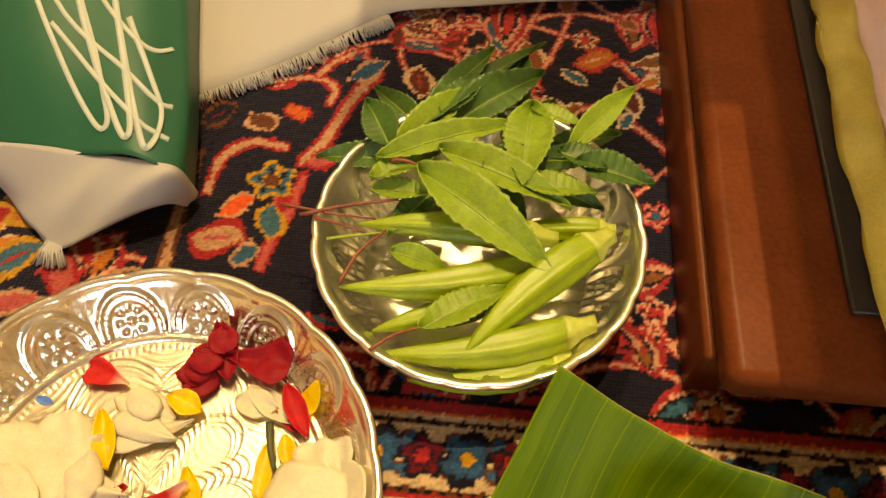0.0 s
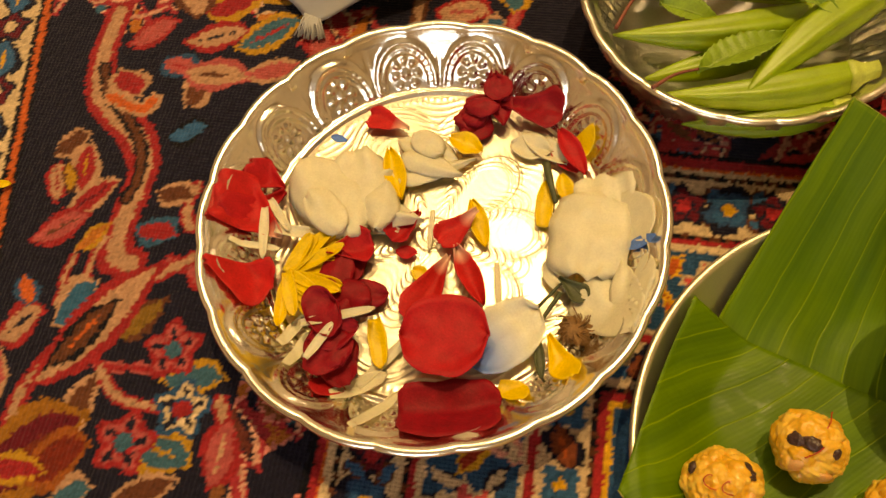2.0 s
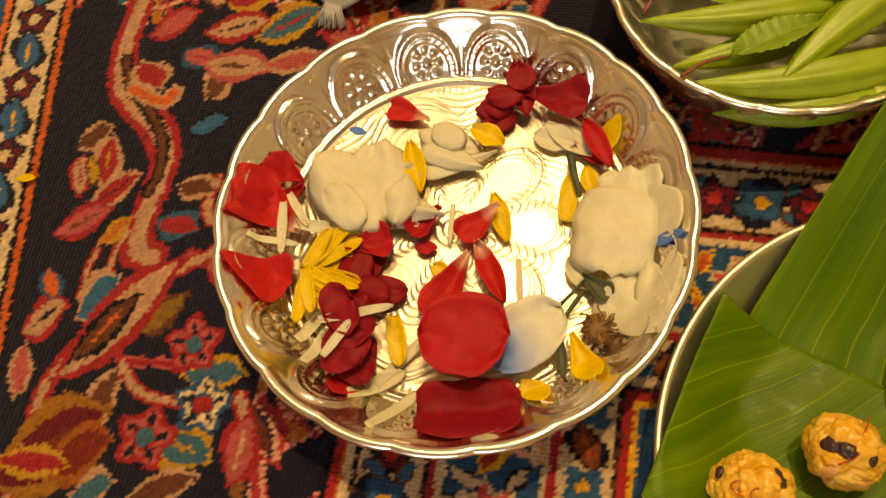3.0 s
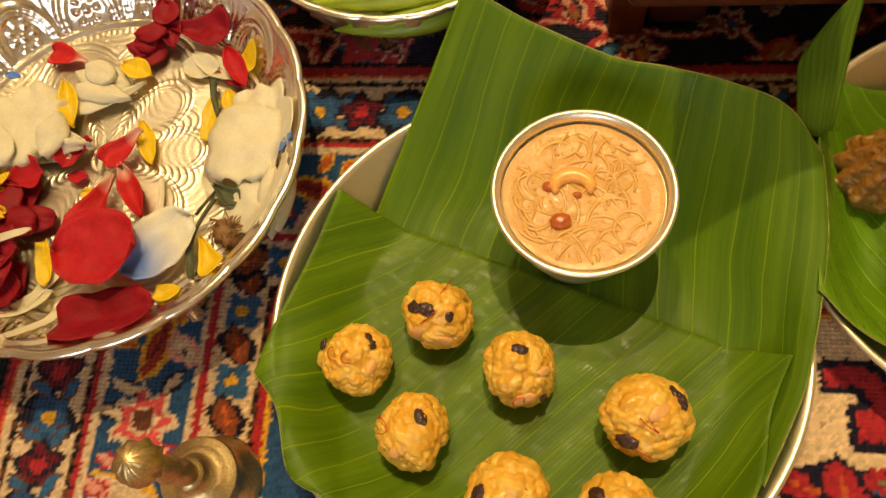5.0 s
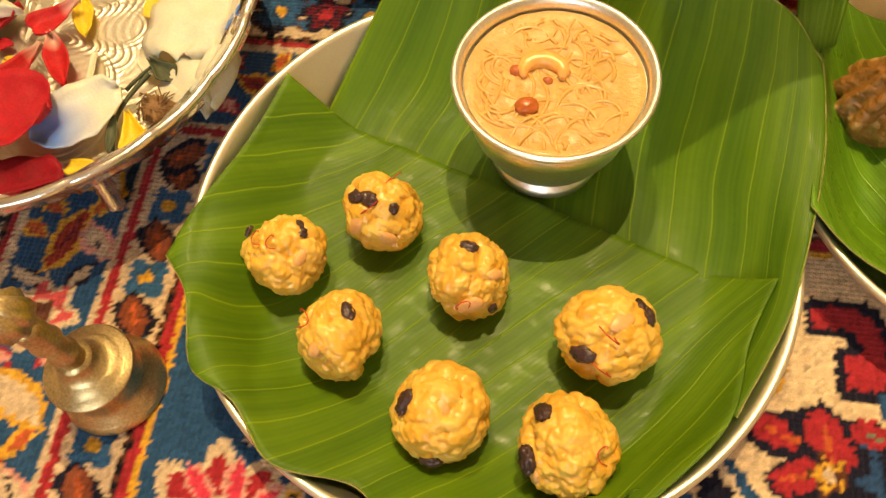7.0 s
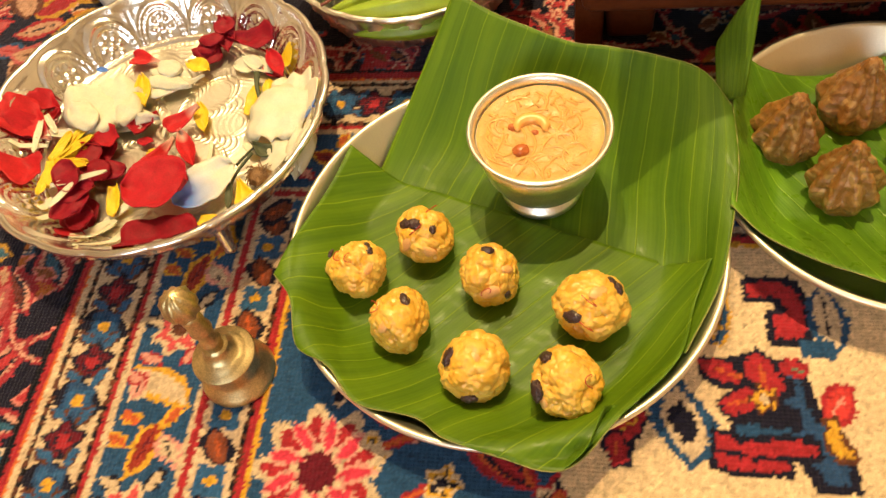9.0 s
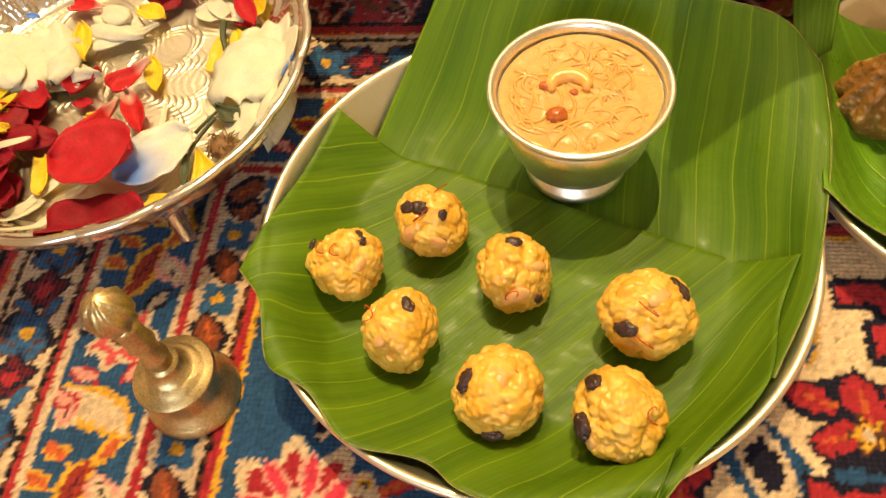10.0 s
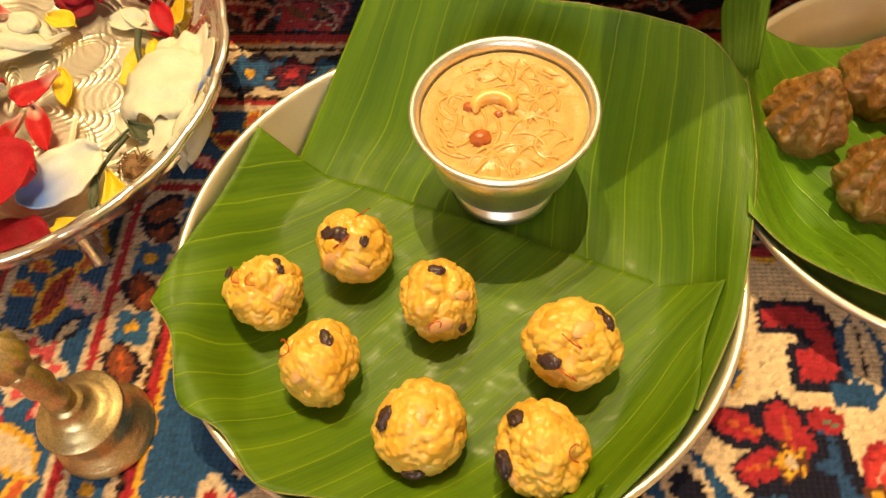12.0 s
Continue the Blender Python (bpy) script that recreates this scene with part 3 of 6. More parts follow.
leafshape(-0.099, 0.324, 0.0367, 0.0147, 0.76, BROWNC, TAN, None, FIELD)
leafshape(-0.128, 0.353, 0.0286, 0.0122, 1.73, lin("8e2228"), TAN, None, FIELD)

inside = D >= 0.154
RUG[inside] = BLUE
weave_field(0.08, 0.28, CY0, 0.12, 16, inside & (XX < 0.27), (ORANGE, RED, (CREAM, PINK, GOLD), (RED, NAVY, CREAM), (RED, NAVY, ORANGE)))
for px, py, r in ((0.118, -0.045, 0.034), (0.2, -0.1, 0.03), (0.1, -0.15, 0.03)):
    rosette(px, py, r, 9, RED, CREAM, DEEP, inside)
    for k in range(9):
        leafshape(px + 0.65 * r * math.cos(k * 0.7), py + 0.65 * r * math.sin(k * 0.7), r * 0.62, r * 0.2, k * 0.7, lin("c8384a"), PINK, None, inside)
light = inside & (XX > 0.262 + 0.008 * np.sin(YY * 60)) & (YY < 0.2)
RUG[light] = lin("d2b68e")
weave_field(0.3, CX1, CY0, 0.16, 20, light & (XX > 0.5), (BLUE, NAVY, (RED, GOLD, PINK), (NAVY, BLUE, RED), (RED, BLUE, ORANGE)))


# motifs on the pale field: a red hook, a red three-petalled flower, blue buds and a blue stalk
outlined_stroke([(0.3704, 0.0798), (0.3801, 0.0816), (0.3881, 0.0769), (0.3922, 0.0652), (0.3910, 0.0571), (0.3856, 0.0515), (0.3820, 0.0548), (0.3841, 0.0594)], 0.0085, RED, NAVY, light)
outlined_stroke([(0.3786, 0.0248), (0.3829, 0.0138), (0.3856, -0.0015), (0.3923, -0.0158), (0.3995, -0.0295)], 0.011, lin("284468"), NAVY, light)
outlined_stroke([(0.3562, -0.0037), (0.3679, -0.0013), (0.3794, -0.0004)], 0.008, NAVY, NAVY, light)
outlined_stroke([(0.3534, -0.0092), (0.3669, -0.0097), (0.3779, -0.0111)], 0.004, BLUE, BLUE, light)
leafshape(0.3485, 0.0259, 0.0326, 0.0131, -0.667, RED, NAVY, ORANGE, light)
leafshape(0.3687, 0.0244, 0.0278, 0.0203, -1.890, RED, NAVY, ORANGE, light)
leafshape(0.3553, 0.0087, 0.0229, 0.0162, -0.222, RED, NAVY, ORANGE, light)
rosette(0.3680, 0.0104, 0.0075, 5, GOLD, BROWNC, CREAM, light)
leafshape(0.3234, -0.0055, 0.0465, 0.0211, -1.707, CREAM, BLUE, None, light)
leafshape(0.3234, -0.0056, 0.0432, 0.0227, -1.712, CREAM, BLUE, None, light)
leafshape(0.3229, -0.0053, 0.0217, 0.0097, -1.736, NAVY, NAVY, None, light)
leafshape(0.2928, -0.0085, 0.0221, 0.0166, 0.076, RED, NAVY, GOLD, light)
leafshape(0.2865, -0.0220, 0.0179, 0.0134, -2.139, RED, NAVY, ORANGE, light)
outlined_stroke([(0.3435, -0.0153), (0.3488, -0.0193), (0.3602, -0.0184), (0.3742, -0.0173), (0.3879, -0.0176)], 0.0075, RED, NAVY, light)
outlined_stroke([(0.3413, -0.0243), (0.3535, -0.0277), (0.3728, -0.0275)], 0.006, RED, NAVY, light)
leafshape(0.4083, 0.0613, 0.0459, 0.0139, -1.752, CREAM, BLUE, NAVY, light)
outlined_stroke([(0.3975, 0.0427), (0.4048, 0.0423)], 0.006, BLUE, BLUE, light)
leafshape(0.3866, 0.0295, 0.0127, 0.0089, -1.215, RED, RED, lin("5a7a60"), light)
leafshape(0.4063, 0.0093, 0.0249, 0.0127, 0.621, lin("c23a34"), RED, PINK, light)
outlined_stroke([(0.4013, -0.0033), (0.4011, -0.0122), (0.4067, -0.0190)], 0.005, GOLD, BROWNC, light)
outlined_stroke([(0.337, 0.2), (0.337, 0.062), (0.351, 0.062), (0.351, 0.2)], 0.0032, BLUE, GOLD, light)
for a, b, ln, wd, ang in ((0.30, -0.09, 0.05, 0.024, 1.3), (0.45, -0.06, 0.05, 0.024, 0.4), (0.47, 0.03, 0.05, 0.02, -0.6)):
    leafshape(a, b, ln, wd, ang, CREAM, BLUE, NAVY, light)

# border stripes, by depth from the outer edge
ALONG = np.where(XX + 0.078 < 0.268 - YY, YY, XX)
for d0, d1, col in ((-0.004, 0.0, BLACKC), (0.0, 0.005, RED), (0.005, 0.0075, lin("c8642c")), (0.0075, 0.011, CREAM), (0.011, 0.014, BLACKC), (0.05, 0.053, BLACKC), (0.053, 0.0565, RED), (0.0565, 0.061, CREAM),
                    (0.111, 0.114, lin("b9a080")), (0.114, 0.119, RED), (0.146, 0.149, BLACKC), (0.149, 0.154, RED), (0.154, 0.157, GOLD)):
    RUG[(D >= d0) & (D < d1)] = col
dash = ((ALONG / 0.0042).astype(int) % 2 == 0)
for d0, d1 in ((0.011, 0.014), (0.05, 0.053), (0.146, 0.149)):
    RUG[(D >= d0) & (D < d1) & dash] = BROWNC
for d0, d1, col in ((0.014, 0.05, CREAM), (0.061, 0.111, BLUE), (0.119, 0.146, lin("c3a888"))):
    RUG[(D >= d0) & (D < d1)] = col


def stripe(d, step, draw):
    """Repeat a motif along both arms of a border stripe of depth d."""
    n = int(0.9 / step)
    for i in range(n):
        y = 0.268 - d - (i + 0.5) * step
        if y > CY0:
            draw(-0.078 + d, y, math.pi / 2, i)
        x = -0.078 + d + i * step
        if x < CX1:
            draw(x, 0.268 - d, 0.0, i)


G1, G2, G3 = (D >= 0.014) & (D < 0.05), (D >= 0.061) & (D < 0.111), (D >= 0.119) & (D < 0.146)


def guard_motif(x, y, a, i):
    if i % 2:
        leafshape(x, y, 0.03, 0.02, a, lin("284468"), NAVY, None, G1)
        rosette(x, y, 0.011, 4, lin("2e567e"), lin("284468"), GOLD, G1)
    else:
        rosette(x, y, 0.0125, 5, DEEP, NAVY, RED, G1, 1.0)
    for s in (-1, 1):
        leafshape(x + math.cos(a) * 0.017 - s * math.sin(a) * 0.009, y + math.sin(a) * 0.017 + s * math.cos(a) * 0.009, 0.014, 0.006, a + s * 0.8, lin("2e567e"), BROWNC, None, G1)


def main_motif(x, y, a, i):
    c, s = math.cos(a), math.sin(a)
    if i % 3 == 0:
        rosette(x, y, 0.017, 7, lin("c04a4a"), CREAM, BROWNC, G2, i)
    elif i % 3 == 1:
        leafshape(x, y, 0.045, 0.014, a + 0.9, CREAM, GOLD, None, G2)
        leafshape(x - s * 0.015, y + c * 0.015, 0.02, 0.01, a - 0.6, PINK, CREAM, NAVY, G2)
    else:
        leafshape(x, y, 0.036, 0.011, a - 0.5, lin("8c2f20"), GOLD, DEEP, G2)
        leafshape(x + s * 0.016, y - c * 0.016, 0.022, 0.01, a + 0.4, CREAM, PINK, NAVY, G2)


def inner_motif(x, y, a, i):
    if i % 2:
        rosette(x, y, 0.01, 4, lin("2e567e"), lin("2e567e"), GOLD, G3)
    else:
        leafshape(x, y, 0.022, 0.014, a, lin("7a3f28"), NAVY, ORANGE, G3)


stripe(0.032, 0.026, guard_motif)
stripe(0.086, 0.04, main_motif)
stripe(0.1325, 0.02, inner_motif)


def filler_motif(x, y, a, i):
    """Small sprigs between the larger motifs of the main border."""
    c, s = math.cos(a), math.sin(a)
    for k, side in ((0.018, 0.014), (0.021, -0.013), (0.004, 0.019)):
        leafshape(x + c * k - s * side, y + s * k + c * side, 0.016, 0.006, a + 0.9 * (1 if side > 0 else -1), (CREAM, PINK, ORANGE)[i % 3], (NAVY, RED, GOLD)[i % 3], None, G2)


stripe(0.086, 0.04, filler_motif)
# the far border on the other side of the dark field, slightly askew
SK = XX + 0.2 * (YY - 0.063) + 0.29
for d0, d1, col in ((-0.058, -0.053, lin("c8642c")), (-0.053, -0.05, BLACKC), (-0.05, -0.012, CREAM), (-0.012, -0.008, BLACKC), (-0.008, -0.003, ORANGE), (-0.003, 0.0, BLACKC)):
    RUG[(SK >= d0) & (SK < d1)] = col
OUTER = SK < -0.058
RUG[OUTER] = lin("24466a")
weave_field(CX0, -0.3, CY0, CY1, 40, OUTER, (CREAM, GOLD, (CREAM, PINK, GOLD), (RED, RED, BROWNC), (RED, lin("7a3f28"), ORANGE)))
G4 = (SK >= -0.05) & (SK < -0.012)
for i in range(38):
    y = CY0 + 0.028 * i
    x = -0.29 - 0.031 - 0.2 * (y - 0.063)
    if i % 2:
        rosette(x, y, 0.013, 5, DEEP, NAVY, CREAM, G4, 1.0)
    else:
        leafshape(x, y, 0.03, 0.02, 1.4, lin("2e567e"), NAVY, GOLD, G4)
# wool: every knot a little different, faded by area
RUG *= (1 + 0.15 * rng.standard_normal((NY, NX, 1))).clip(0.5, 1.6)
# knots are tied slightly out of line
for axis in (0, 1):
    shift = rng.random((NY, NX)) < 0.18
    rolled = np.roll(RUG, 1, axis=axis)
    RUG[shift] = rolled[shift]


def rug_material():
    m = bpy.data.materials.new("wool_pile")
    m.use_nodes = True
    nt = m.node_tree
    b = nt.nodes["Principled BSDF"]
    at = nt.nodes.new("ShaderNodeAttribute")
    at.attribute_name = "wool"
    tc = nt.nodes.new("ShaderNodeTexCoord")
    n1, n2 = nt.nodes.new("ShaderNodeTexNoise"), nt.nodes.new("ShaderNodeTexNoise")
    n1.inputs["Scale"].default_value, n2.inputs["Scale"].default_value = 1500, 9
    for n in (n1, n2):
        nt.links.new(tc.outputs["Object"], n.inputs["Vector"])
    hsv = nt.nodes.new("ShaderNodeHueSaturation")
    rg = nt.nodes.new("ShaderNodeMapRange")
    rg.inputs[3].default_value, rg.inputs[4].default_value = 0.72, 1.28
    nt.links.new(n1.outputs[0], rg.inputs[0])
    nt.links.new(rg.outputs[0], hsv.inputs["Value"])
    nt.links.new(at.outputs["Color"], hsv.inputs["Color"])
    nt.links.new(hsv.outputs[0], b.inputs["Base Color"])
    b.inputs["Roughness"].default_value, b.inputs["Specular IOR Level"].default_value = 0.95, 0.1
    b.inputs["Sheen Weight"].default_value = 0.15
    bp = nt.nodes.new("ShaderNodeBump")
    bp.inputs["Strength"].default_value, bp.inputs["Distance"].default_value = 0.7, 0.0008
    sep = nt.nodes.new("ShaderNodeSeparateXYZ")
    nt.links.new(tc.outputs["Object"], sep.inputs[0])
    waves = []
    for k, period in ((0, 0.0027), (1, 0.0023)):
        mul, sn = nt.nodes.new("ShaderNodeMath"), nt.nodes.new("ShaderNodeMath")
        mul.operation, sn.operation = "MULTIPLY", "SINE"
        mul.inputs[1].default_value = 2 * math.pi / period
        nt.links.new(sep.outputs[k], mul.inputs[0])
        nt.links.new(mul.outputs[0], sn.inputs[0])
        waves.append(sn)
    prod, tot = nt.nodes.new("ShaderNodeMath"), nt.nodes.new("ShaderNodeMath")
    prod.operation, tot.operation = "ADD", "MULTIPLY_ADD"
    nt.links.new(waves[0].outputs[0], prod.inputs[0])
    nt.links.new(waves[1].outputs[0], prod.inputs[1])
    nt.links.new(prod.outputs[0], tot.inputs[0])
    tot.inputs[1].default_value = 0.2
    nt.links.new(n1.outputs[0], tot.inputs[2])
    nt.links.new(tot.outputs[0], bp.inputs["Height"])
    nt.links.new(bp.outputs[0], b.inputs["Normal"])
    return m


def make_rug():
    me = bpy.data.meshes.new("carpet")
    co = np.empty((NY, NX, 3))
    co[..., 0], co[..., 1] = XX + rng.uniform(-3e-4, 3e-4, XX.shape), YY + rng.uniform(-3e-4, 3e-4, XX.shape)
    co[..., 2] = rng.uniform(-5e-4, 5e-4, XX.shape) - 0.0003
    idx = np.arange(NX * NY).reshape(NY, NX)
    quads = np.stack((idx[:-1, :-1], idx[:-1, 1:], idx[1:, 1:], idx[1:, :-1]), -1).reshape(-1, 4)
    edge = np.concatenate((idx[0, :], idx[1:, -1], idx[-1, -2::-1], idx[-2:0:-1, 0]))
    low = co.reshape(-1, 3)[edge].copy()
    low[:, 2] = -0.012
    n0, k = NX * NY, len(edge)
    side = np.stack((edge, np.arange(k) + n0, np.roll(np.arange(k) + n0, -1), np.roll(edge, -1)), -1)
    quads = np.concatenate((quads, side))
    allco = np.concatenate((co.reshape(-1, 3), low))
    me.vertices.add(len(allco))
    me.vertices.foreach_set("co", allco.ravel())
    me.loops.add(quads.size)
    me.loops.foreach_set("vertex_index", quads.ravel().astype(np.int32))
    me.polygons.add(len(quads))
    me.polygons.foreach_set("loop_start", np.arange(0, quads.size, 4, dtype=np.int32))
    me.update(calc_edges=True)
    at = me.attributes.new("wool", "FLOAT_COLOR", "POINT")
    rgba = np.ones((len(allco), 4))
    rgba[:n0, :3] = RUG.reshape(-1, 3).clip(0, 1)
    rgba[n0:, :3] = DEEP
    at.data.foreach_set("color", rgba.ravel())
    smooth_all(me)
    me.materials.append(rug_material())
    return tagged(new("carpet", me), "hand-knotted wool carpet with navy field, red vines and cream borders", "carpet")


make_rug()

# ---- silver tray with flower petals ----
def emboss_wall(a, t):
    """Relief of arches with a flower in each, on the sloping wall; t runs from 0 at the floor to 1 at the rim."""
    n = 16
    u = ((a * n / (2 * math.pi)) % 1.0) - 0.5
    rho = math.hypot(u * 1.05, (t - 0.08) * 0.6)
    h = 0.0011 * math.exp(-((rho - 0.46) / 0.035) ** 2) + 0.0008 * math.exp(-((rho - 0.37) / 0.022) ** 2)
    if 0.385 < rho < 0.44:
        h += 0.0003 * max(0.0, math.cos(34 * math.atan2(t - 0.08, u * 1.75)))
    ang = math.atan2(t - 0.3, u * 1.6)
    rr = math.hypot(u * 1.6, (t - 0.3))
    h += 0.0011 * math.exp(-(rr / 0.08) ** 2) + 0.0009 * math.exp(-((rr - 0.24) / 0.08) ** 2) * (0.5 + 0.5 * math.cos(8 * ang))
    if rho > 0.5:
        h += 0.0005 * math.exp(-((abs(abs(u) - 0.5) - 0.05) / 0.03) ** 2) * max(0.0, 1 - t)
    return h


def tray_profile():
    """(radius, height, wall share) from the underside over the rim to the floor's centre."""
    p = [(0.0, 0.0225, -1), (0.08, 0.0225, -1), (0.097, 0.0235, -1)]
    for i in range(25):
        s = i / 24
        p.append((0.1 + 0.0235 * s ** 0.8, 0.0248 + 0.0285 * s ** 1.15, -2 - s))
    p += [(0.1255, 0.0555, -1), (0.126, 0.0572, -1), (0.1252, 0.0588, -1), (0.1232, 0.0592, -1), (0.121, 0.0582, -1)]
    for i in range(31):
        t = 1 - i / 30
        p.append((0.0985 + 0.022 * t ** 0.85, 0.0295 + 0.0275 * t ** 1.15, t))
    p += [(0.0978, 0.0296, -1), (0.0968, 0.0305, -1), (0.0956, 0.0303, -1), (0.0946, 0.0291, -1), (0.093, 0.0282, -1)]
    return p


def make_tray():
    tray = empty("silver_tray", -0.03, 0.187, 0, 7, "round embossed silver tray with scalloped rim, full of petals", "tray")
    prof = tray_profile()

    def fn(a, i, r, z):
        t = prof[i][2]
        sc = 0.0016 * abs(math.cos(10 * a)) ** 0.6 - 0.0008 if 0.118 < r else 0.0
        if t > 0:
            e = 2.1 * emboss_wall(a, t) * min(1, (1 - t) * 8, t * 10)
            return r - e * 0.8 + sc * t, z + e * 0.6
        if t <= -2:
            s = -2 - t
            e = (2.2 * emboss_wall(a, s) + 0.0005 * max(0, math.cos(96 * a)) * math.exp(-((s - 0.93) / 0.05) ** 2)) * min(1, (1 - s) * 8 + 0.2, s * 10)
            return r + e * 0.8, z - e * 0.5
        return r + sc, z + (sc * 0.5 if i > 27 and r > 0.118 else 0)
    part("wall", lathe([(r, z) for r, z, t in prof], 512, fn), SILVER, tray, "embossed silver wall with arches and scalloped rim")

    def floor_fn(a, i, r, z):
        s = r / 0.095
        e = 0.0
        if s < 0.98:
            for n, r0, amp, ph in ((8, 0.42, 0.26, 0.0), (8, 0.74, 0.2, math.pi / 8)):
                edge = r0 + amp * abs(math.cos(n * (a + ph) / 2)) ** 0.8
                e += 0.0006 * math.exp(-((s - edge) / 0.007) ** 2) + 0.0004 * math.exp(-((s - edge + 0.05) / 0.006) ** 2) + 0.0003 * math.exp(-((s - edge + 0.08) / 0.006) ** 2)
            e += 0.0004 * math.exp(-((s - 0.1) / 0.014) ** 2) + 0.0003 * math.exp(-((s - 0.055) / 0.012) ** 2)
            e += 0.00003 * math.sin(120 * s + 5 * math.cos(8 * a))
            vein = math.exp(-((abs(math.sin(4 * a)) - 0.9) / 0.12) ** 2) if s < 0.62 else math.exp(-((abs(math.cos(4 * a)) - 0.9) / 0.12) ** 2)
            e += 0.0004 * vein * max(0, math.sin(130 * s + 9 * math.cos(8 * a))) * min(1, max(0, (s - 0.14) * 12))
        if s > 0.9:
            e += 0.0006 * max(0, math.cos(150 * a)) * math.exp(-((s - 0.955) / 0.02) ** 2)
        return r, z + e
    part("engraved_floor", lathe([(0.0948 * (1 - i / 170), 0.0292 - 0.0006 * (1 - i / 170)) for i in range(1, 170)] + [(0, 0.0286)], 480, floor_fn), FLOORSILVER, tray, "engraved silver floor with lotus petals")
    for k in range(4):
        a = radians(-62 + 90 * k)
        bm = bmesh.new()
        base, tip = Vector((0.093 * math.cos(a), 0.093 * math.sin(a), 0.025)), Vector((0.106 * math.cos(a), 0.106 * math.sin(a), 0.002))
        pts = [base.lerp(tip, i / 10) for i in range(11)]
        tube(bm, pts, [0.008, 0.007, 0.0055, 0.0062, 0.0048, 0.0055, 0.0042, 0.005, 0.004, 0.0052, 0.0035], 12)
        part("foot", bm, SILVER, tray)
    return tray


make_tray()


def outline(kind, v):
    """Half width of a petal at v, 0 at its base and 1 at its tip."""
    if kind == "fan":
        return 0.12 + 0.88 * min(1, (v / 0.75)) ** 1.1 if v < 0.75 else 1.0 - 0.5 * ((v - 0.75) / 0.25) ** 2
    if kind == "round":
        return math.sqrt(max(0.0, 1 - (2 * v - 1) ** 2)) ** 0.9 + 0.02
    if kind == "strap":
        return 0.35 + 0.65 * math.sin(math.pi * min(1, v * 0.9 + 0.08)) ** 0.5 if v < 0.9 else 0.8 * (1 - (v - 0.9) * 8)
    if kind == "square":
        return (0.8 + 0.2 * math.sin(3 * v)) * min(1.0, 0.72 + 4 * v, 0.6 + 4 * (1 - v))
    if kind == "spear":
        return min(1.0, 0.45 + 3.2 * v) * (1.0 if v < 0.4 else max(0.03, 1 - ((v - 0.4) / 0.6) ** 1.5))
    return math.sin(math.pi * (0.03 + 0.94 * v)) ** 0.8


def tray_top(x, y):
    """Height of the tray's inner surface at a place."""
    r = math.hypot(x + 0.03, y - 0.187)
    if r > 0.121:
        return 0.0
    return 0.0312 if r < 0.097 else 0.0312 + 0.0275 * ((r - 0.097) / 0.0235) ** 1.25


def petal_mesh(a, b, w, z, kind, curl, tilt, seed, origin=None, pleat=0.0):
    ax, ay = b[0] - a[0], b[1] - a[1]
    ln = math.hypot(ax, ay)
    ux, uy = ax / ln, ay / ln

    def fn(u, v):
        hw = 0.5 * w * outline(kind, v) * (1 + 0.1 * noise.noise((seed, v * 4, u)))
        s = 2 * u - 1
        k = v * ln
        rag = 0.06 * w * noise.noise((seed + 5, u * 6, 0)) * v
        x = ux * (k + rag) - uy * s * hw
        y = uy * (k + rag) + ux * s * hw
        zz = z + curl * w * (s * s * 0.5 + 0.35 * (v - 0.4) ** 2) + tilt * k + 0.12 * min(w, 0.02) * noise.noise((x * 90 + seed, y * 90, seed)) + 0.05 * min(w, 0.02) * noise.noise((x * 230 + seed, y * 230, seed)) + 0.05 * w * math.sin(11 * u + seed) * v * v
        zz += pleat * w * (math.sin(9 * u + 2.5 * v + seed) * 0.6 + abs(math.sin(5.3 * u + seed * 2)) * 0.8) * (0.35 + 0.65 * v)
        if origin:
            low = tray_top(origin[0] + x, origin[1] + y) - origin[2]
            zz = max(zz, low + 0.0006 + 0.15 * max(0.0, zz))
        return (x, y, zz)
    return sheet(fn, 10, 14, 0.0005)


seq = [0]


def petal(a, b, w, material, label, kind="oval", curl=0.3, z=0.0325, tilt=0.0, name="petal"):
    seq[0] += 1
    s = seq[0] * 1.37
    bm = petal_mesh(a, b, w, 0, kind, curl, tilt, s, (a[0], a[1], z))
    ob = part(name, bm, material)
    ob.matrix_world = pose(a[0], a[1], z)
    return tagged(ob, label, "petal", "petals on the silver tray")


R, K, W, Y = "red carnation petal lying on the silver tray", "dark red rose petal lying on the silver tray", "creamy white petal lying on the silver tray", "small yellow petal lying on the silver tray"
petal((-0.055, 0.251), (-0.081, 0.258), 0.017, REDWHITE, R, "fan")
petal((0.001, 0.257), (-0.009, 0.288), 0.016, DKRED, K, "oval", 0.4, 0.036, 0.2)
petal((-0.002, 0.27), (0.034, 0.268), 0.027, DKRED, K, "fan", 0.35, 0.037)
petal((0.006, 0.248), (0.03, 0.245), 0.017, WHITEP, W)
petal((0.012, 0.256), (0.04, 0.238), 0.014, WHITEP, W)
petal((0.033, 0.258), (0.05, 0.230), 0.012, REDP, R, "oval", 0.5, 0.036)
petal((0.042, 0.240), (0.051, 0.259), 0.013, YELP, Y)
petal((-0.029, 0.246), (-0.009, 0.238), 0.014, YELP, Y, "oval", 0.4, 0.037)
petal((-0.063, 0.234), (-0.050, 0.203), 0.013, YELP, Y, "oval", 0.5, 0.036)
petal((-0.119, 0.202), (-0.139, 0.211), 0.019, REDP, R, "fan", 0.4, 0.036)
petal((-0.113, 0.171), (-0.152, 0.193), 0.036, REDWHITE, R, "fan", 0.3, 0.037)
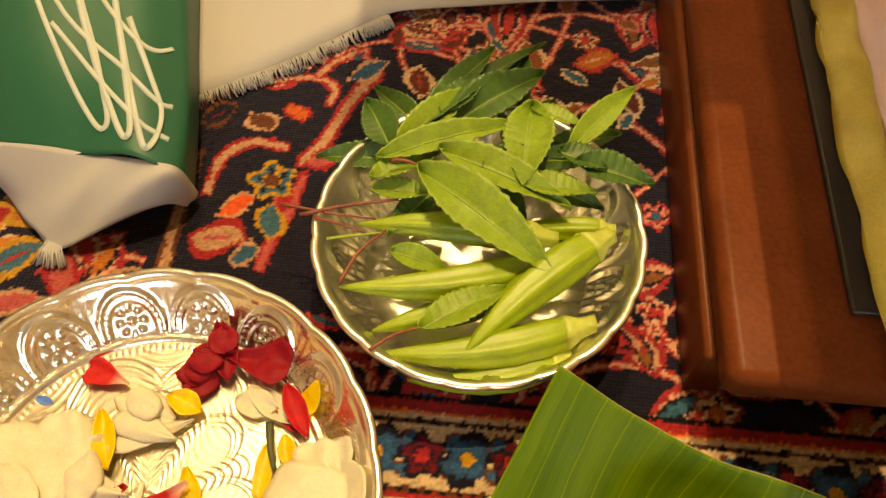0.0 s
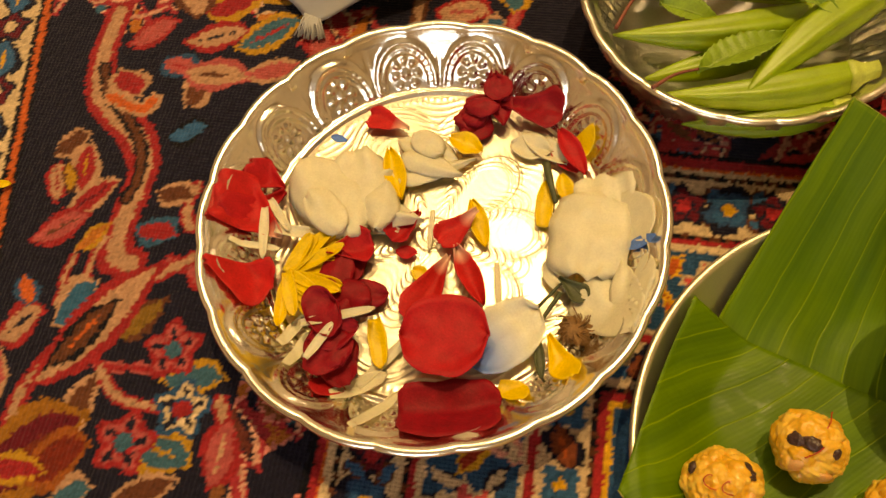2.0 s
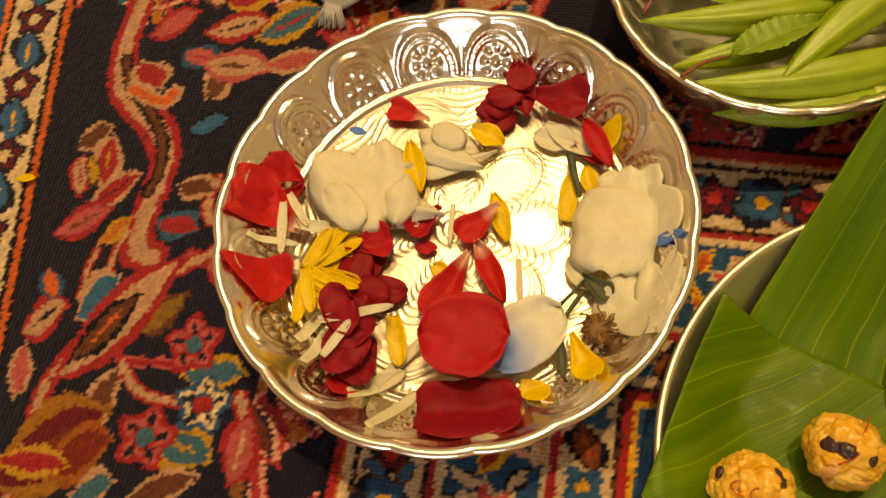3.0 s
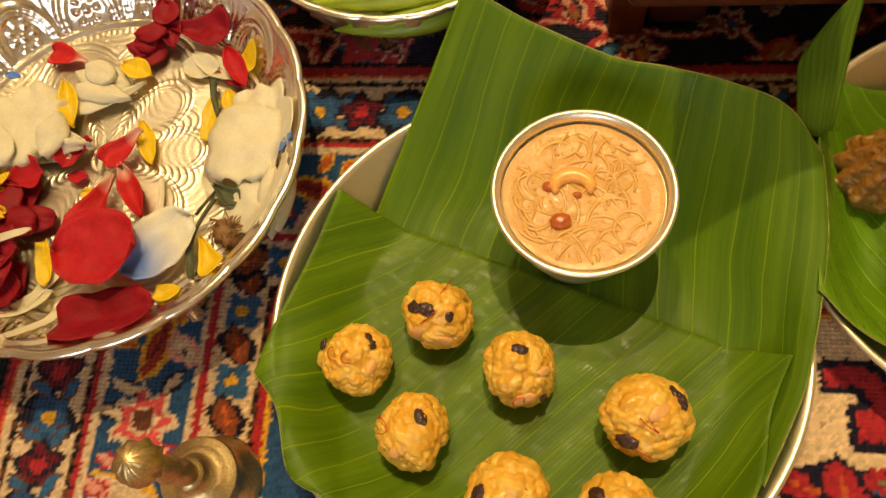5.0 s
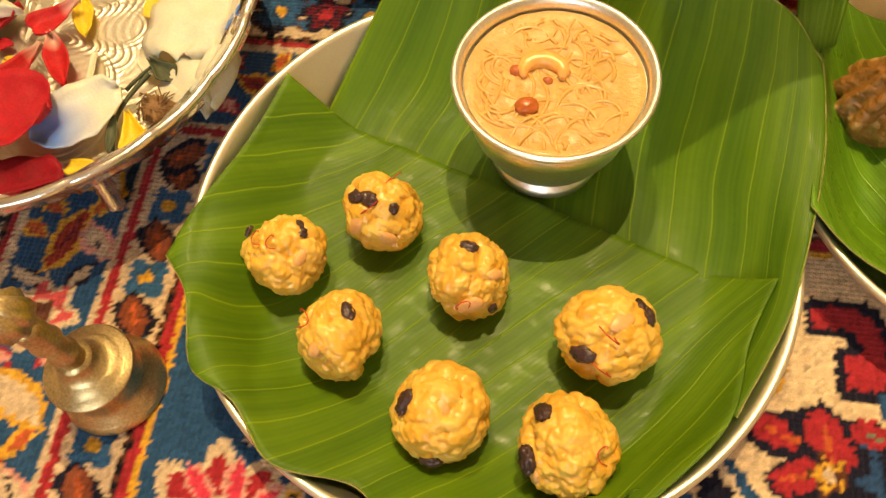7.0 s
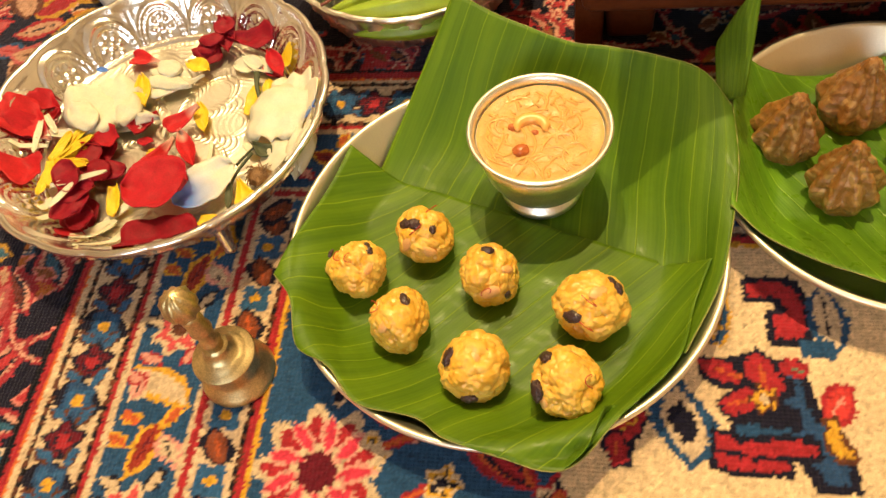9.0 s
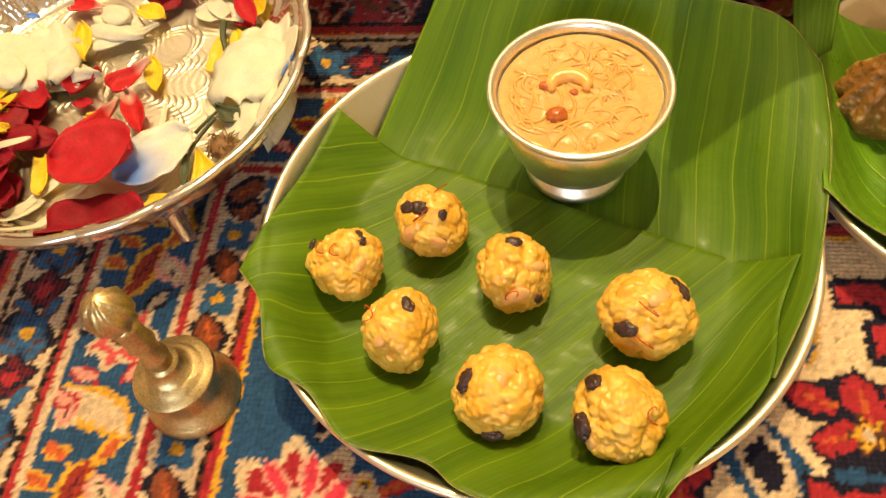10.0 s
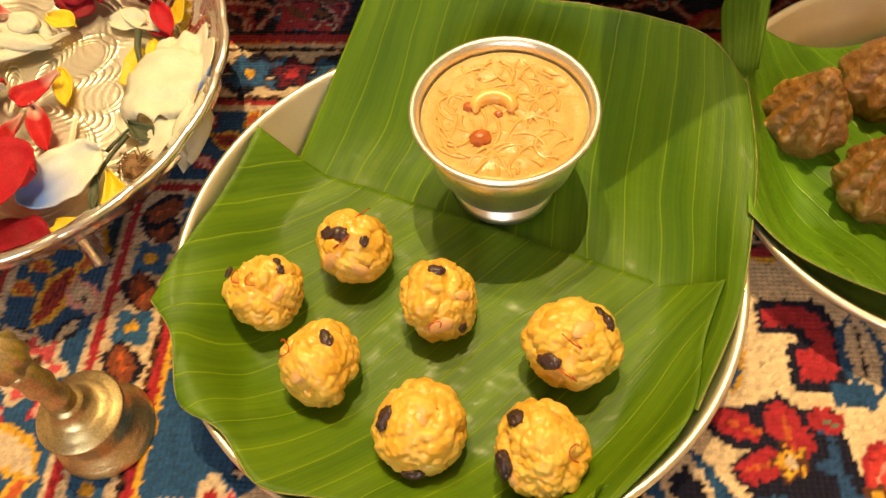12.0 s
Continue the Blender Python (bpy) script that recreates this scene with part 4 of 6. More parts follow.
petal((-0.118, 0.2), (-0.142, 0.176), 0.024, REDP, R, "fan", 0.4, 0.034)
petal((-0.126, 0.187), (-0.119, 0.156), 0.0055, WHITEP, W, "strap", 0.4, 0.041)
petal((-0.124, 0.192), (-0.108, 0.174), 0.005, WHITEP, W, "strap", 0.4, 0.041)
petal((-0.139, 0.164), (-0.111, 0.163), 0.004, WHITEP, W, "strap", 0.4, 0.04)
petal((-0.117, 0.175), (-0.085, 0.174), 0.007, WHITEP, W, "strap", 0.4, 0.04)
petal((-0.144, 0.147), (-0.111, 0.141), 0.03, REDWHITE, R, "fan", 0.3, 0.036)
petal((-0.084, 0.164), (-0.060, 0.173), 0.021, REDP, R, "fan", 0.5, 0.038)
petal((-0.086, 0.12), (-0.049, 0.133), 0.005, WHITEP, W, "strap", 0.4, 0.05)
petal((-0.079, 0.102), (-0.069, 0.122), 0.005, WHITEP, W, "strap", 0.4, 0.051)
petal((-0.052, 0.132), (-0.043, 0.106), 0.01, YELP, Y, "strap", 0.4, 0.034)
petal((-0.038, 0.196), (-0.052, 0.178), 0.018, REDP, R, "fan", 0.6, 0.034)
petal((-0.048, 0.172), (-0.036, 0.173), 0.008, REDP, R)
petal((-0.006, 0.2), (-0.024, 0.178), 0.018, REDWHITE, R, "fan", 0.4, 0.037)
petal((0.001, 0.181), (-0.011, 0.209), 0.011, YELP, Y, "oval", 0.4)
petal((-0.018, 0.172), (-0.033, 0.133), 0.022, REDWHITE, R, "fan", 0.4, 0.035)
petal((-0.015, 0.178), (0.005, 0.146), 0.012, REDWHITE, R, "oval", 0.7, 0.036)
petal((0.008, 0.173), (0.013, 0.146), 0.0035, WHITEP, W, "strap")
petal((-0.034, 0.121), (0.011, 0.126), 0.042, REDP, "broad rounded bright red petal with smooth surface", "round", 0.2, 0.047)
petal((0.001, 0.113), (0.034, 0.147), 0.033, BLUEWHITE, "white petal stained blue at its base", "round", 0.2, 0.0385)
petal((-0.03, 0.085), (0.021, 0.094), 0.031, DKRED, "broad dark red petal with a squared end", "square", 0.15, 0.036)
petal((0.018, 0.105), (0.034, 0.103), 0.011, YELP, Y, "strap")
petal((-0.028, 0.159), (-0.037, 0.163), 0.009, YELP, Y)
petal((-0.049, 0.072), (-0.032, 0.095), 0.006, WHITEP, W, "strap")
petal((-0.054, 0.095), (-0.028, 0.131), 0.006, WHITEP, W, "strap")
petal((-0.066, 0.088), (-0.04, 0.104), 0.009, WHITEP, W, "strap")
petal((-0.092, 0.1), (-0.087, 0.12), 0.006, WHITEP, W, "strap")
petal((-0.1, 0.112), (-0.09, 0.13), 0.007, WHITEP, W, "strap")
petal((-0.078, 0.093), (-0.06, 0.092), 0.012, REDP, R)
petal((0.03, 0.197), (0.03, 0.226), 0.01, YELP, Y, "strap")
petal((0.037, 0.231), (0.043, 0.214), 0.01, YELP, Y)
petal((0.03, 0.245), (0.046, 0.233), 0.008, REDP, R)
petal((0.04, 0.135), (0.053, 0.112), 0.016, YELP, Y, "fan", 0.4, 0.036)
petal((0.046, 0.16), (0.034, 0.176), 0.012, WHITEP, W)
petal((0.075, 0.187), (0.088, 0.189), 0.007, BLUEP, "small deep blue petal beside the white rose", "oval", 0.3, 0.041)
petal((-0.097, 0.235), (-0.087, 0.233), 0.005, BLUEP, "small blue petal shred on the white rose", "oval", 0.3, 0.044)
petal((-0.032, 0.2), (-0.03, 0.176), 0.003, WHITEP, W, "strap", 0.3, 0.033)
tagged(petal((-0.332, 0.199), (-0.318, 0.201), 0.006, YELP, Y, "oval", 0.3, 0.003), "yellow petal fallen on the dark carpet", "petal")


def rose(a, b, w, material, petals, label, z=0.031, spread=0.45, step=0.0024, kinds=("oval", "round", "round"), bow=(-0.45, 0.35), pleat=0.0):
    """A wilted rose lying on its side: broad cupped petals folded over one another."""
    seq[0] += 1
    rnd = random.Random(seq[0])
    top = empty("rose", a[0], a[1], z, 0, label, "flower", "petals on the silver tray")
    ang0 = math.atan2(b[1] - a[1], b[0] - a[0])
    ln = math.hypot(b[0] - a[0], b[1] - a[1])
    for k in range(petals):
        f = k / max(1, petals - 1)
        ang = ang0 + (rnd.uniform(-1, 1)) * spread
        size = rnd.uniform(0.62, 0.95) * (1 - 0.25 * f)
        side = (rnd.uniform(-0.5, 0.5)) * w * 0.55
        start = rnd.uniform(0.0, 0.3) * ln
        p0 = Vector((math.cos(ang0) * start - math.sin(ang0) * side, math.sin(ang0) * start + math.cos(ang0) * side, 0))
        p1 = p0 + Vector((math.cos(ang), math.sin(ang), 0)) * ln * size
        bm = petal_mesh((p0.x, p0.y), (p1.x, p1.y), w * rnd.uniform(0.55, 0.85), 0.003 + step * k, kinds[k % len(kinds)], rnd.uniform(*bow), rnd.uniform(-0.08, 0.06), seq[0] * 3.3 + k, (a[0] + p0.x, a[1] + p0.y, z), pleat)
        bmesh.ops.translate(bm, verts=bm.verts, vec=(p0.x, p0.y, 0))
        part("petal", bm, material, top)
    return top


def laid_rose(label, petals):
    """A wilted rose whose broad soft petals lie over one another: base, tip, width, height, outline, bow."""
    x, y = petals[0][0]
    top = empty("rose", x, y, 0.031, 0, label, "flower", "petals on the silver tray")
    for k, (a, b, w, z, kind, bow) in enumerate(petals):
        seq[0] += 1
        bm = petal_mesh(a, b, w, 0, kind, bow, 0.0, seq[0] * 1.9, (a[0], a[1], z), 0.03)
        bmesh.ops.translate(bm, verts=bm.verts, vec=(a[0] - x, a[1] - y, z - 0.031))
        part("petal", bm, WHITEP, top)


laid_rose("wilted creamy white rose lying on the silver tray", (
    ((-0.1089, 0.195), (-0.0484, 0.1847), 0.0174, 0.0350, "oval", -0.10),
    ((-0.0863, 0.1788), (-0.0595, 0.2202), 0.0319, 0.0380, "round", -0.30),
    ((-0.0898, 0.1976), (-0.0347, 0.1906), 0.0226, 0.0410, "spear", -0.35),
    ((-0.0702, 0.1823), (-0.0803, 0.2298), 0.0362, 0.0420, "square", -0.25),
    ((-0.0683, 0.1762), (-0.1119, 0.219), 0.0406, 0.0450, "round", -0.35),
    ((-0.0765, 0.175), (-0.1007, 0.1975), 0.0203, 0.0490, "round", -0.20),
    ((-0.0596, 0.18), (-0.0595, 0.2105), 0.0203, 0.0460, "oval", -0.50),
))
laid_rose("small wilted white rose with narrow petals", (
    ((-0.0591, 0.2422), (-0.0234, 0.2323), 0.0217, 0.0360, "oval", -0.20),
    ((-0.0537, 0.2142), (-0.0125, 0.2339), 0.0116, 0.0370, "spear", -0.30),
    ((-0.0546, 0.2303), (-0.0183, 0.2217), 0.0159, 0.0400, "spear", -0.30),
    ((-0.0504, 0.2442), (-0.0309, 0.2334), 0.0159, 0.0420, "round", -0.30),
))
laid_rose("wilted creamy white rose with squared petals", (
    ((0.0716, 0.2195), (0.0836, 0.1886), 0.0188, 0.0370, "oval", -0.20),
    ((0.0636, 0.2067), (0.0589, 0.2287), 0.0325, 0.0410, "square", -0.20),
    ((0.0568, 0.2159), (0.055, 0.1668), 0.0441, 0.0440, "square", -0.25),
    ((0.0514, 0.1584), (0.0654, 0.1388), 0.0174, 0.0370, "oval", -0.20),
    ((0.0571, 0.1686), (0.0787, 0.135), 0.0246, 0.0400, "round", -0.30),
    ((0.0738, 0.1787), (0.0795, 0.1356), 0.0145, 0.0430, "oval", -0.50),
    ((0.0848, 0.1799), (0.083, 0.1378), 0.0128, 0.0450, "oval", -0.50),
))
rose((-0.085, 0.112), (-0.048, 0.12), 0.034, DKRED, 9, "crumpled dark red rose head on the tray", spread=1.2, step=0.002)
rose((-0.082, 0.138), (-0.057, 0.157), 0.025, DKRED, 6, "crumpled dark red rose head on the tray", spread=1.0, step=0.002)
rose((-0.002, 0.266), (-0.03, 0.271), 0.024, DKRED, 7, "small crumpled dark red rosebud", spread=1.2, step=0.002)


def daisy():
    top = empty("chrysanthemum", -0.104, 0.15, 0.033, 0, "yellow chrysanthemum lying on its side", "flower", "petals on the silver tray")
    rnd = random.Random(3)
    for k in range(17):
        a = radians(-82 + 150 * k / 16 + rnd.uniform(-5, 5))
        ln = rnd.uniform(0.024, 0.036)
        bm = petal_mesh((0, 0), (ln * math.cos(a), ln * math.sin(a)), 0.008, 0.001 + 0.006 * rnd.random(), "strap", 0.4, rnd.uniform(0.0, 0.2), k * 2.1)
        part("petal", bm, YELP, top)
    part("centre", lump(0.005, 3, 0.5, 400, 2.0, (1, 1.2, 0.8)), BROWN, top, "brown dried flower base")


daisy()


def dried_head():
    top = empty("dried_flower_head", 0.053, 0.139, 0.036, 0, "dried brown flower head with wispy stamens", "flower", "petals on the silver tray")
    rnd = random.Random(8)
    part("core", lump(0.007, 3, 0.6, 300, 1.0, (1.2, 1, 0.6)), BROWN, top)
    bm = bmesh.new()
    for _ in range(46):
        a = rnd.uniform(0, 6.28)
        r = rnd.uniform(0.005, 0.012)
        tube(bm, [Vector((0, 0, 0)), Vector((r * 0.6 * math.cos(a), r * 0.6 * math.sin(a), rnd.uniform(0.002, 0.006))), Vector((r * math.cos(a + 0.3), r * math.sin(a + 0.3), rnd.uniform(-0.002, 0.005)))], 0.00035, 4)
    part("stamen_tuft", bm, BROWN, top)


dried_head()


def stem(ctrl, radius, label, material=STEMG, z=0.0):
    pts = curve_pts(ctrl, 12)
    o = pts[0].copy()
    bm = tube(bmesh.new(), [p - o for p in pts], [radius * (1 - 0.04 * i) for i in range(12)], 8)
    ob = part("stem", bm, material)
    ob.matrix_world = pose(*o)
    return tagged(ob, label, "stem")


stem([(0.028, 0.236, 0.035), (0.032, 0.222, 0.037), (0.036, 0.211, 0.036)], 0.0024, "short thick green stalk on the silver tray")
stem([(0.033, 0.15, 0.034), (0.038, 0.156, 0.036), (0.046, 0.165, 0.037), (0.055, 0.158, 0.037)], 0.0011, "thin dark green stalk among white petals")
stem([(0.044, 0.158, 0.038), (0.036, 0.142, 0.036), (0.035, 0.128, 0.036), (0.039, 0.112, 0.035)], 0.0013, "thin dark stalk beside the yellow petals")
petal((0.035, 0.132), (0.039, 0.111), 0.0055, STEMG, "dark green sepal beside the yellow petals", "oval", 0.4, 0.038, name="sepal")
petal((0.042, 0.166), (0.057, 0.156), 0.012, STEMG, "dark green calyx under the white petals", "fan", 0.5, 0.037, name="calyx")

# ---- plates with banana leaves ----
def plate_height(r, radius):
    s = max(0.0, min(1.0, (r - (radius - 0.026)) / 0.026))
    return 0.006 + 0.027 * (s * s * (3 - 2 * s)) ** 0.9


def thali(x, y, radius, label):
    p = [(0.0, 0.001), (radius - 0.03, 0.001), (radius - 0.02, 0.004), (radius - 0.008, 0.018), (radius - 0.001, 0.03), (radius + 0.0008, 0.0325), (radius, 0.0345), (radius - 0.0022, 0.0345)]
    p += [(radius - 0.004, 0.032)] + [(radius - 0.004 - 0.003 * i, plate_height(radius - 0.004 - 0.003 * i, radius) - 0.002) for i in range(1, 9)] + [(radius - 0.05, 0.0035), (0, 0.0035)]
    ob = part("dinner_plate", lathe(p, 160), STEEL)
    ob.matrix_world = pose(x, y, 0)
    return tagged(ob, label, "plate", "plates with banana leaves")


PX, PY, PR = 0.218, 0.095, 0.133
QX, QY, QR = 0.457, 0.16, 0.112
thali(PX, PY, PR, "round pale bronze plate holding banana leaf and yellow sweets")
thali(QX, QY, QR, "round pale bronze plate holding banana leaf and brown sweets")


def rest(x, y, lift, cx=PX, cy=PY, radius=PR):
    """A point lying on the plate, or over its rim, lifted by so much."""
    return (x, y, plate_height(math.hypot(x - cx, y - cy), radius) + 0.0012 + lift)


def leaf_piece(name, grid, material, label, nu=60, nv=50, seed=0.0, wave=0.0012, low=0.0, rims=()):
    f = patch(grid)

    def fn(u, v):
        p = f(u, v)
        p.z += wave * noise.noise((p.x * 45 + seed, p.y * 45, seed)) + wave * 0.4
        for cx, cy, radius in ((PX, PY, PR), (QX, QY, QR)):
            r = math.hypot(p.x - cx, p.y - cy) - radius
            if -0.022 < r < 0.004:
                p.z = max(p.z, plate_height(radius + min(r, 0.0) + 0.001, radius) + 0.002 + low)
            elif r < 0:
                p.z = max(p.z, 0.0065 + low)
        return p
    ob = part(name, sheet(fn, nu, nv, 0.0007), material)
    for side in rims:
        rim = [Vector(fn(*((k / 60, side) if side in (0, 1) else (side - 2, k / 60)))) for k in range(61)]
        part("leaf_edge", tube(bmesh.new(), rim, [0.00042 + 0.00025 * noise.noise((k * 0.4, seed, 0)) for k in range(61)], 6), EDGE, ob, "dried brownish leaf edge")
    return tagged(ob, label, "leaf", "banana leaves")


# the rear piece: rows run from its left side to its right side, each from front to back
leaf_piece("banana_leaf", [
    [rest(0.118, 0.12, 0.0), rest(0.127, 0.158, 0.001), (0.146, 0.2, 0.033), (0.163, 0.236, 0.055), (0.178, 0.267, 0.0765)],
    [rest(0.17, 0.09, 0.0), rest(0.175, 0.14, 0.0), rest(0.19, 0.18, 0.003), (0.203, 0.222, 0.043), (0.216, 0.248, 0.068)],
    [rest(0.225, 0.07, 0.0), rest(0.228, 0.13, 0.0), rest(0.235, 0.175, 0.001), (0.244, 0.213, 0.033), (0.256, 0.231, 0.062)],
    [rest(0.282, 0.045, 0.0), rest(0.282, 0.1, 0.0), rest(0.287, 0.15, 0.003), (0.294, 0.196, 0.038), (0.299, 0.2195, 0.063)],
    [rest(0.308, 0.034, 0.0), rest(0.329, 0.08, 0.001), (0.333, 0.13, 0.033), (0.337, 0.172, 0.05), (0.338, 0.2025, 0.063)],
    [rest(0.322, 0.022, 0.0), rest(0.343, 0.064, 0.001), (0.3525, 0.1, 0.038), (0.3585, 0.14, 0.046), (0.357, 0.178, 0.055)],
], LEAF_BACK, "green banana leaf piece rising over the plate's far rim", seed=1.0, rims=(1, 3))

# the front piece, on which the sweets lie: rows run from its left side, each from back to front; its near edge ripples
leaf_piece("banana_leaf", [
    [rest(0.112, 0.166, 0.004), rest(0.101, 0.133, 0.004), (0.09, 0.097, 0.036), (0.0805, 0.0635, 0.037)],
    [rest(0.144, 0.154, 0.003), rest(0.124, 0.118, 0.003), (0.108, 0.075, 0.028), (0.0955, 0.0455, 0.039)],
    [rest(0.17, 0.145, 0.003), rest(0.148, 0.1, 0.002), rest(0.124, 0.052, 0.003), (0.105, 0.016, 0.037)],
    [rest(0.195, 0.136, 0.003), rest(0.172, 0.09, 0.002), rest(0.147, 0.036, 0.003), (0.126, 0.004, 0.034)],
    [rest(0.22, 0.127, 0.003), rest(0.197, 0.08, 0.002), rest(0.172, 0.026, 0.002), (0.147, -0.018, 0.04)],
    [rest(0.245, 0.118, 0.003), rest(0.222, 0.07, 0.002), rest(0.197, 0.018, 0.002), (0.178, -0.021, 0.03)],
    [rest(0.27, 0.109, 0.003), rest(0.248, 0.062, 0.002), rest(0.222, 0.01, 0.002), (0.196, -0.034, 0.039)],
    [rest(0.295, 0.1, 0.003), rest(0.275, 0.055, 0.002), rest(0.25, 0.003, 0.002), (0.226, -0.042, 0.037)],
    [rest(0.32, 0.091, 0.003), rest(0.305, 0.052, 0.002), rest(0.286, 0.006, 0.002), (0.2585, -0.0465, 0.037)],
    [rest(0.341, 0.083, 0.004), rest(0.331, 0.058, 0.003), rest(0.318, 0.018, 0.003), (0.286, -0.018, 0.036)],
], LEAF_FRONT, "glossy green banana leaf piece under yellow sweets", 110, 50, seed=5.0, low=0.0032, rims=(1,))
# its turned-up corner
leaf_piece("banana_leaf", [
    [(0.2575, -0.047, 0.037), (0.269, -0.036, 0.042), (0.2775, -0.0155, 0.045)],
    [(0.258, -0.036, 0.028), (0.272, -0.026, 0.029), (0.283, -0.01, 0.034)],
    [(0.262, -0.026, 0.024), (0.276, -0.018, 0.026), (0.296, -0.009, 0.032)],
], LEAF_BACK, "folded corner of a banana leaf at the plate's rim", 12, 12, 7.0)


def rest2(x, y, lift):
    return rest(x, y, lift, QX, QY, QR)


leaf_piece("banana_leaf", [
    [(0.352, 0.113, 0.042), (0.357, 0.15, 0.042), (0.36, 0.185, 0.042), (0.365, 0.213, 0.042), (0.369, 0.235, 0.044)],
    [(0.372, 0.093, 0.038), rest2(0.383, 0.13, 0.002), rest2(0.388, 0.17, 0.002), rest2(0.39, 0.205, 0.002), rest2(0.395, 0.236, 0.004)],
    [(0.4, 0.079, 0.035), rest2(0.42, 0.12, 0.002), rest2(0.425, 0.165, 0.001), rest2(0.43, 0.21, 0.001), rest2(0.432, 0.243, 0.006)],
    [(0.435, 0.065, 0.036), rest2(0.455, 0.11, 0.002), rest2(0.46, 0.16, 0.001), rest2(0.465, 0.21, 0.001), rest2(0.468, 0.252, 0.008)],
    [(0.48, 0.055, 0.036), rest2(0.5, 0.11, 0.002), rest2(0.51, 0.16, 0.001), rest2(0.515, 0.21, 0.002), rest2(0.515, 0.252, 0.01)],
    [(0.53, 0.07, 0.038), (0.555, 0.11, 0.036), (0.562, 0.16, 0.038), (0.56, 0.21, 0.038), (0.545, 0.245, 0.04)],
], LEAF_LIGHT, "light green banana leaf under brown sweets", seed=9.0, rims=(0,))
# its upright torn tip beside the rim
leaf_piece("banana_leaf", [
    [(0.352, 0.2, 0.04), (0.352, 0.22, 0.046), (0.352, 0.232, 0.052), (0.356, 0.24, 0.055)],
    [(0.36, 0.195, 0.043), (0.363, 0.222, 0.053), (0.364, 0.24, 0.063), (0.368, 0.252, 0.071)],
    [(0.369, 0.2, 0.042), (0.374, 0.224, 0.052), (0.377, 0.244, 0.066), (0.38, 0.262, 0.08)],
], LEAF_BACK, "torn upright tip of a banana leaf", 16, 16, 4.0)


# ---- cup of vermicelli pudding ----
def make_cup():
    cup = empty("cup", 0.2405, 0.1495, 0.0105, 0, "small footed silver cup filled with vermicelli pudding", "cup")
    out = [(0.0, 0.0015), (0.02, 0.0012), (0.0262, 0.0), (0.0268, 0.002), (0.0255, 0.0045), (0.0225, 0.0065), (0.0215, 0.0085), (0.025, 0.012), (0.031, 0.019), (0.0355, 0.03), (0.0385, 0.043), (0.0405, 0.054), (0.0432, 0.0585), (0.0442, 0.0602), (0.0436, 0.0618), (0.042, 0.0618)]
    inn = [(0.0402, 0.0595), (0.0388, 0.055), (0.0372, 0.046), (0.034, 0.031), (0.026, 0.018), (0.0, 0.014)]
    part("foot", lathe(out[:8] + [(0.02, 0.0092), (0.0, 0.0092)], 96), CUPSILVER, cup, "flared silver foot of the cup")
    part("body", lathe([(0.0, 0.0088), (0.0212, 0.0088)] + out[8:12] + inn[1:], 96), CUPSILVER, cup)
    part("rim", lathe([(0.0403, 0.0538)] + out[12:] + inn[:1] + [(0.0391, 0.0546), (0.0403, 0.0538)], 96), CUPSILVER, cup, "rolled silver rim of the cup")

    pud = empty("vermicelli_pudding", 0.2405, 0.1495, 0.0105 + 0.0548, 0, "pale orange vermicelli milk pudding with cashew and raisins", "pudding")
    bm = lathe([(0.0387 * (1 - i / 24), 0.001 + 0.0003 * math.sin(i * 1.1)) for i in range(24)] + [(0, 0.001)], 90,
               lambda a, i, r, z: (r, z + 0.0006 * noise.noise((r * math.cos(a) * 130, r * math.sin(a) * 130, 2.0))))
    part("milk", bm, PUDDING, pud)
    rnd = random.Random(12)
    bm = bmesh.new()
    for _ in range(85):
        a, r = rnd.uniform(0, 6.28), 0.034 * math.sqrt(rnd.random())
        p, d, bend = Vector((r * math.cos(a), r * math.sin(a), 0.0008)), rnd.uniform(0, 6.28), rnd.choice((-1, 1)) * rnd.uniform(30, 150)
        pts = []
        for i in range(rnd.randint(10, 24)):
            if p.xy.length > 0.0365:
                break
            pts.append(Vector((p.x, p.y, 0.0006 + 0.0006 * math.sin(i * 0.4 + a))))
            p = p + Vector((math.cos(d), math.sin(d), 0)) * 0.0022
            d += bend * 0.0022
        if len(pts) > 4:
            tube(bm, pts, 0.00085, 8)
    tagged(part("vermicelli", bm, NOODLE, pud), "", "", "", "stuff")
    bm = bmesh.new()
    tube(bm, [Vector((-0.005 + 0.0088 * math.cos(t), 0.003 + 0.0068 * math.sin(t), 0.0022)) for t in (3.6, 3.1, 2.6, 2.1, 1.6, 1.1, 0.6, 0.1, -0.4)], [0.0012, 0.0028, 0.0036, 0.004, 0.0042, 0.004, 0.0036, 0.003, 0.0015], 10)
    part("cashew", bm, NUT, pud, "curved golden cashew nut")
    for x, y, r in ((-0.0165, 0.0035, 0.0026), (-0.0105, -0.0145, 0.0042), (-0.0025, -0.0005, 0.0018)):
        ob = part("raisin", lump(r, 3, 0.25, 500, x * 900, (1.2, 1, 0.8)), RNUT, pud, "plump golden-brown raisin")
        ob.location = (x, y, 0.0014)


make_cup()


# ---- yellow sweets ----
RIGHT, UPW, OUT = Vector((0.98, 0.1, -0.1)), Vector((-0.01, 0.85, 0.53)), Vector((0.16, -0.52, 0.84))


def face_dir(dx, dy):
    return (RIGHT * dx + UPW * dy + OUT * math.sqrt(max(0.05, 1 - dx * dx - dy * dy))).normalized()


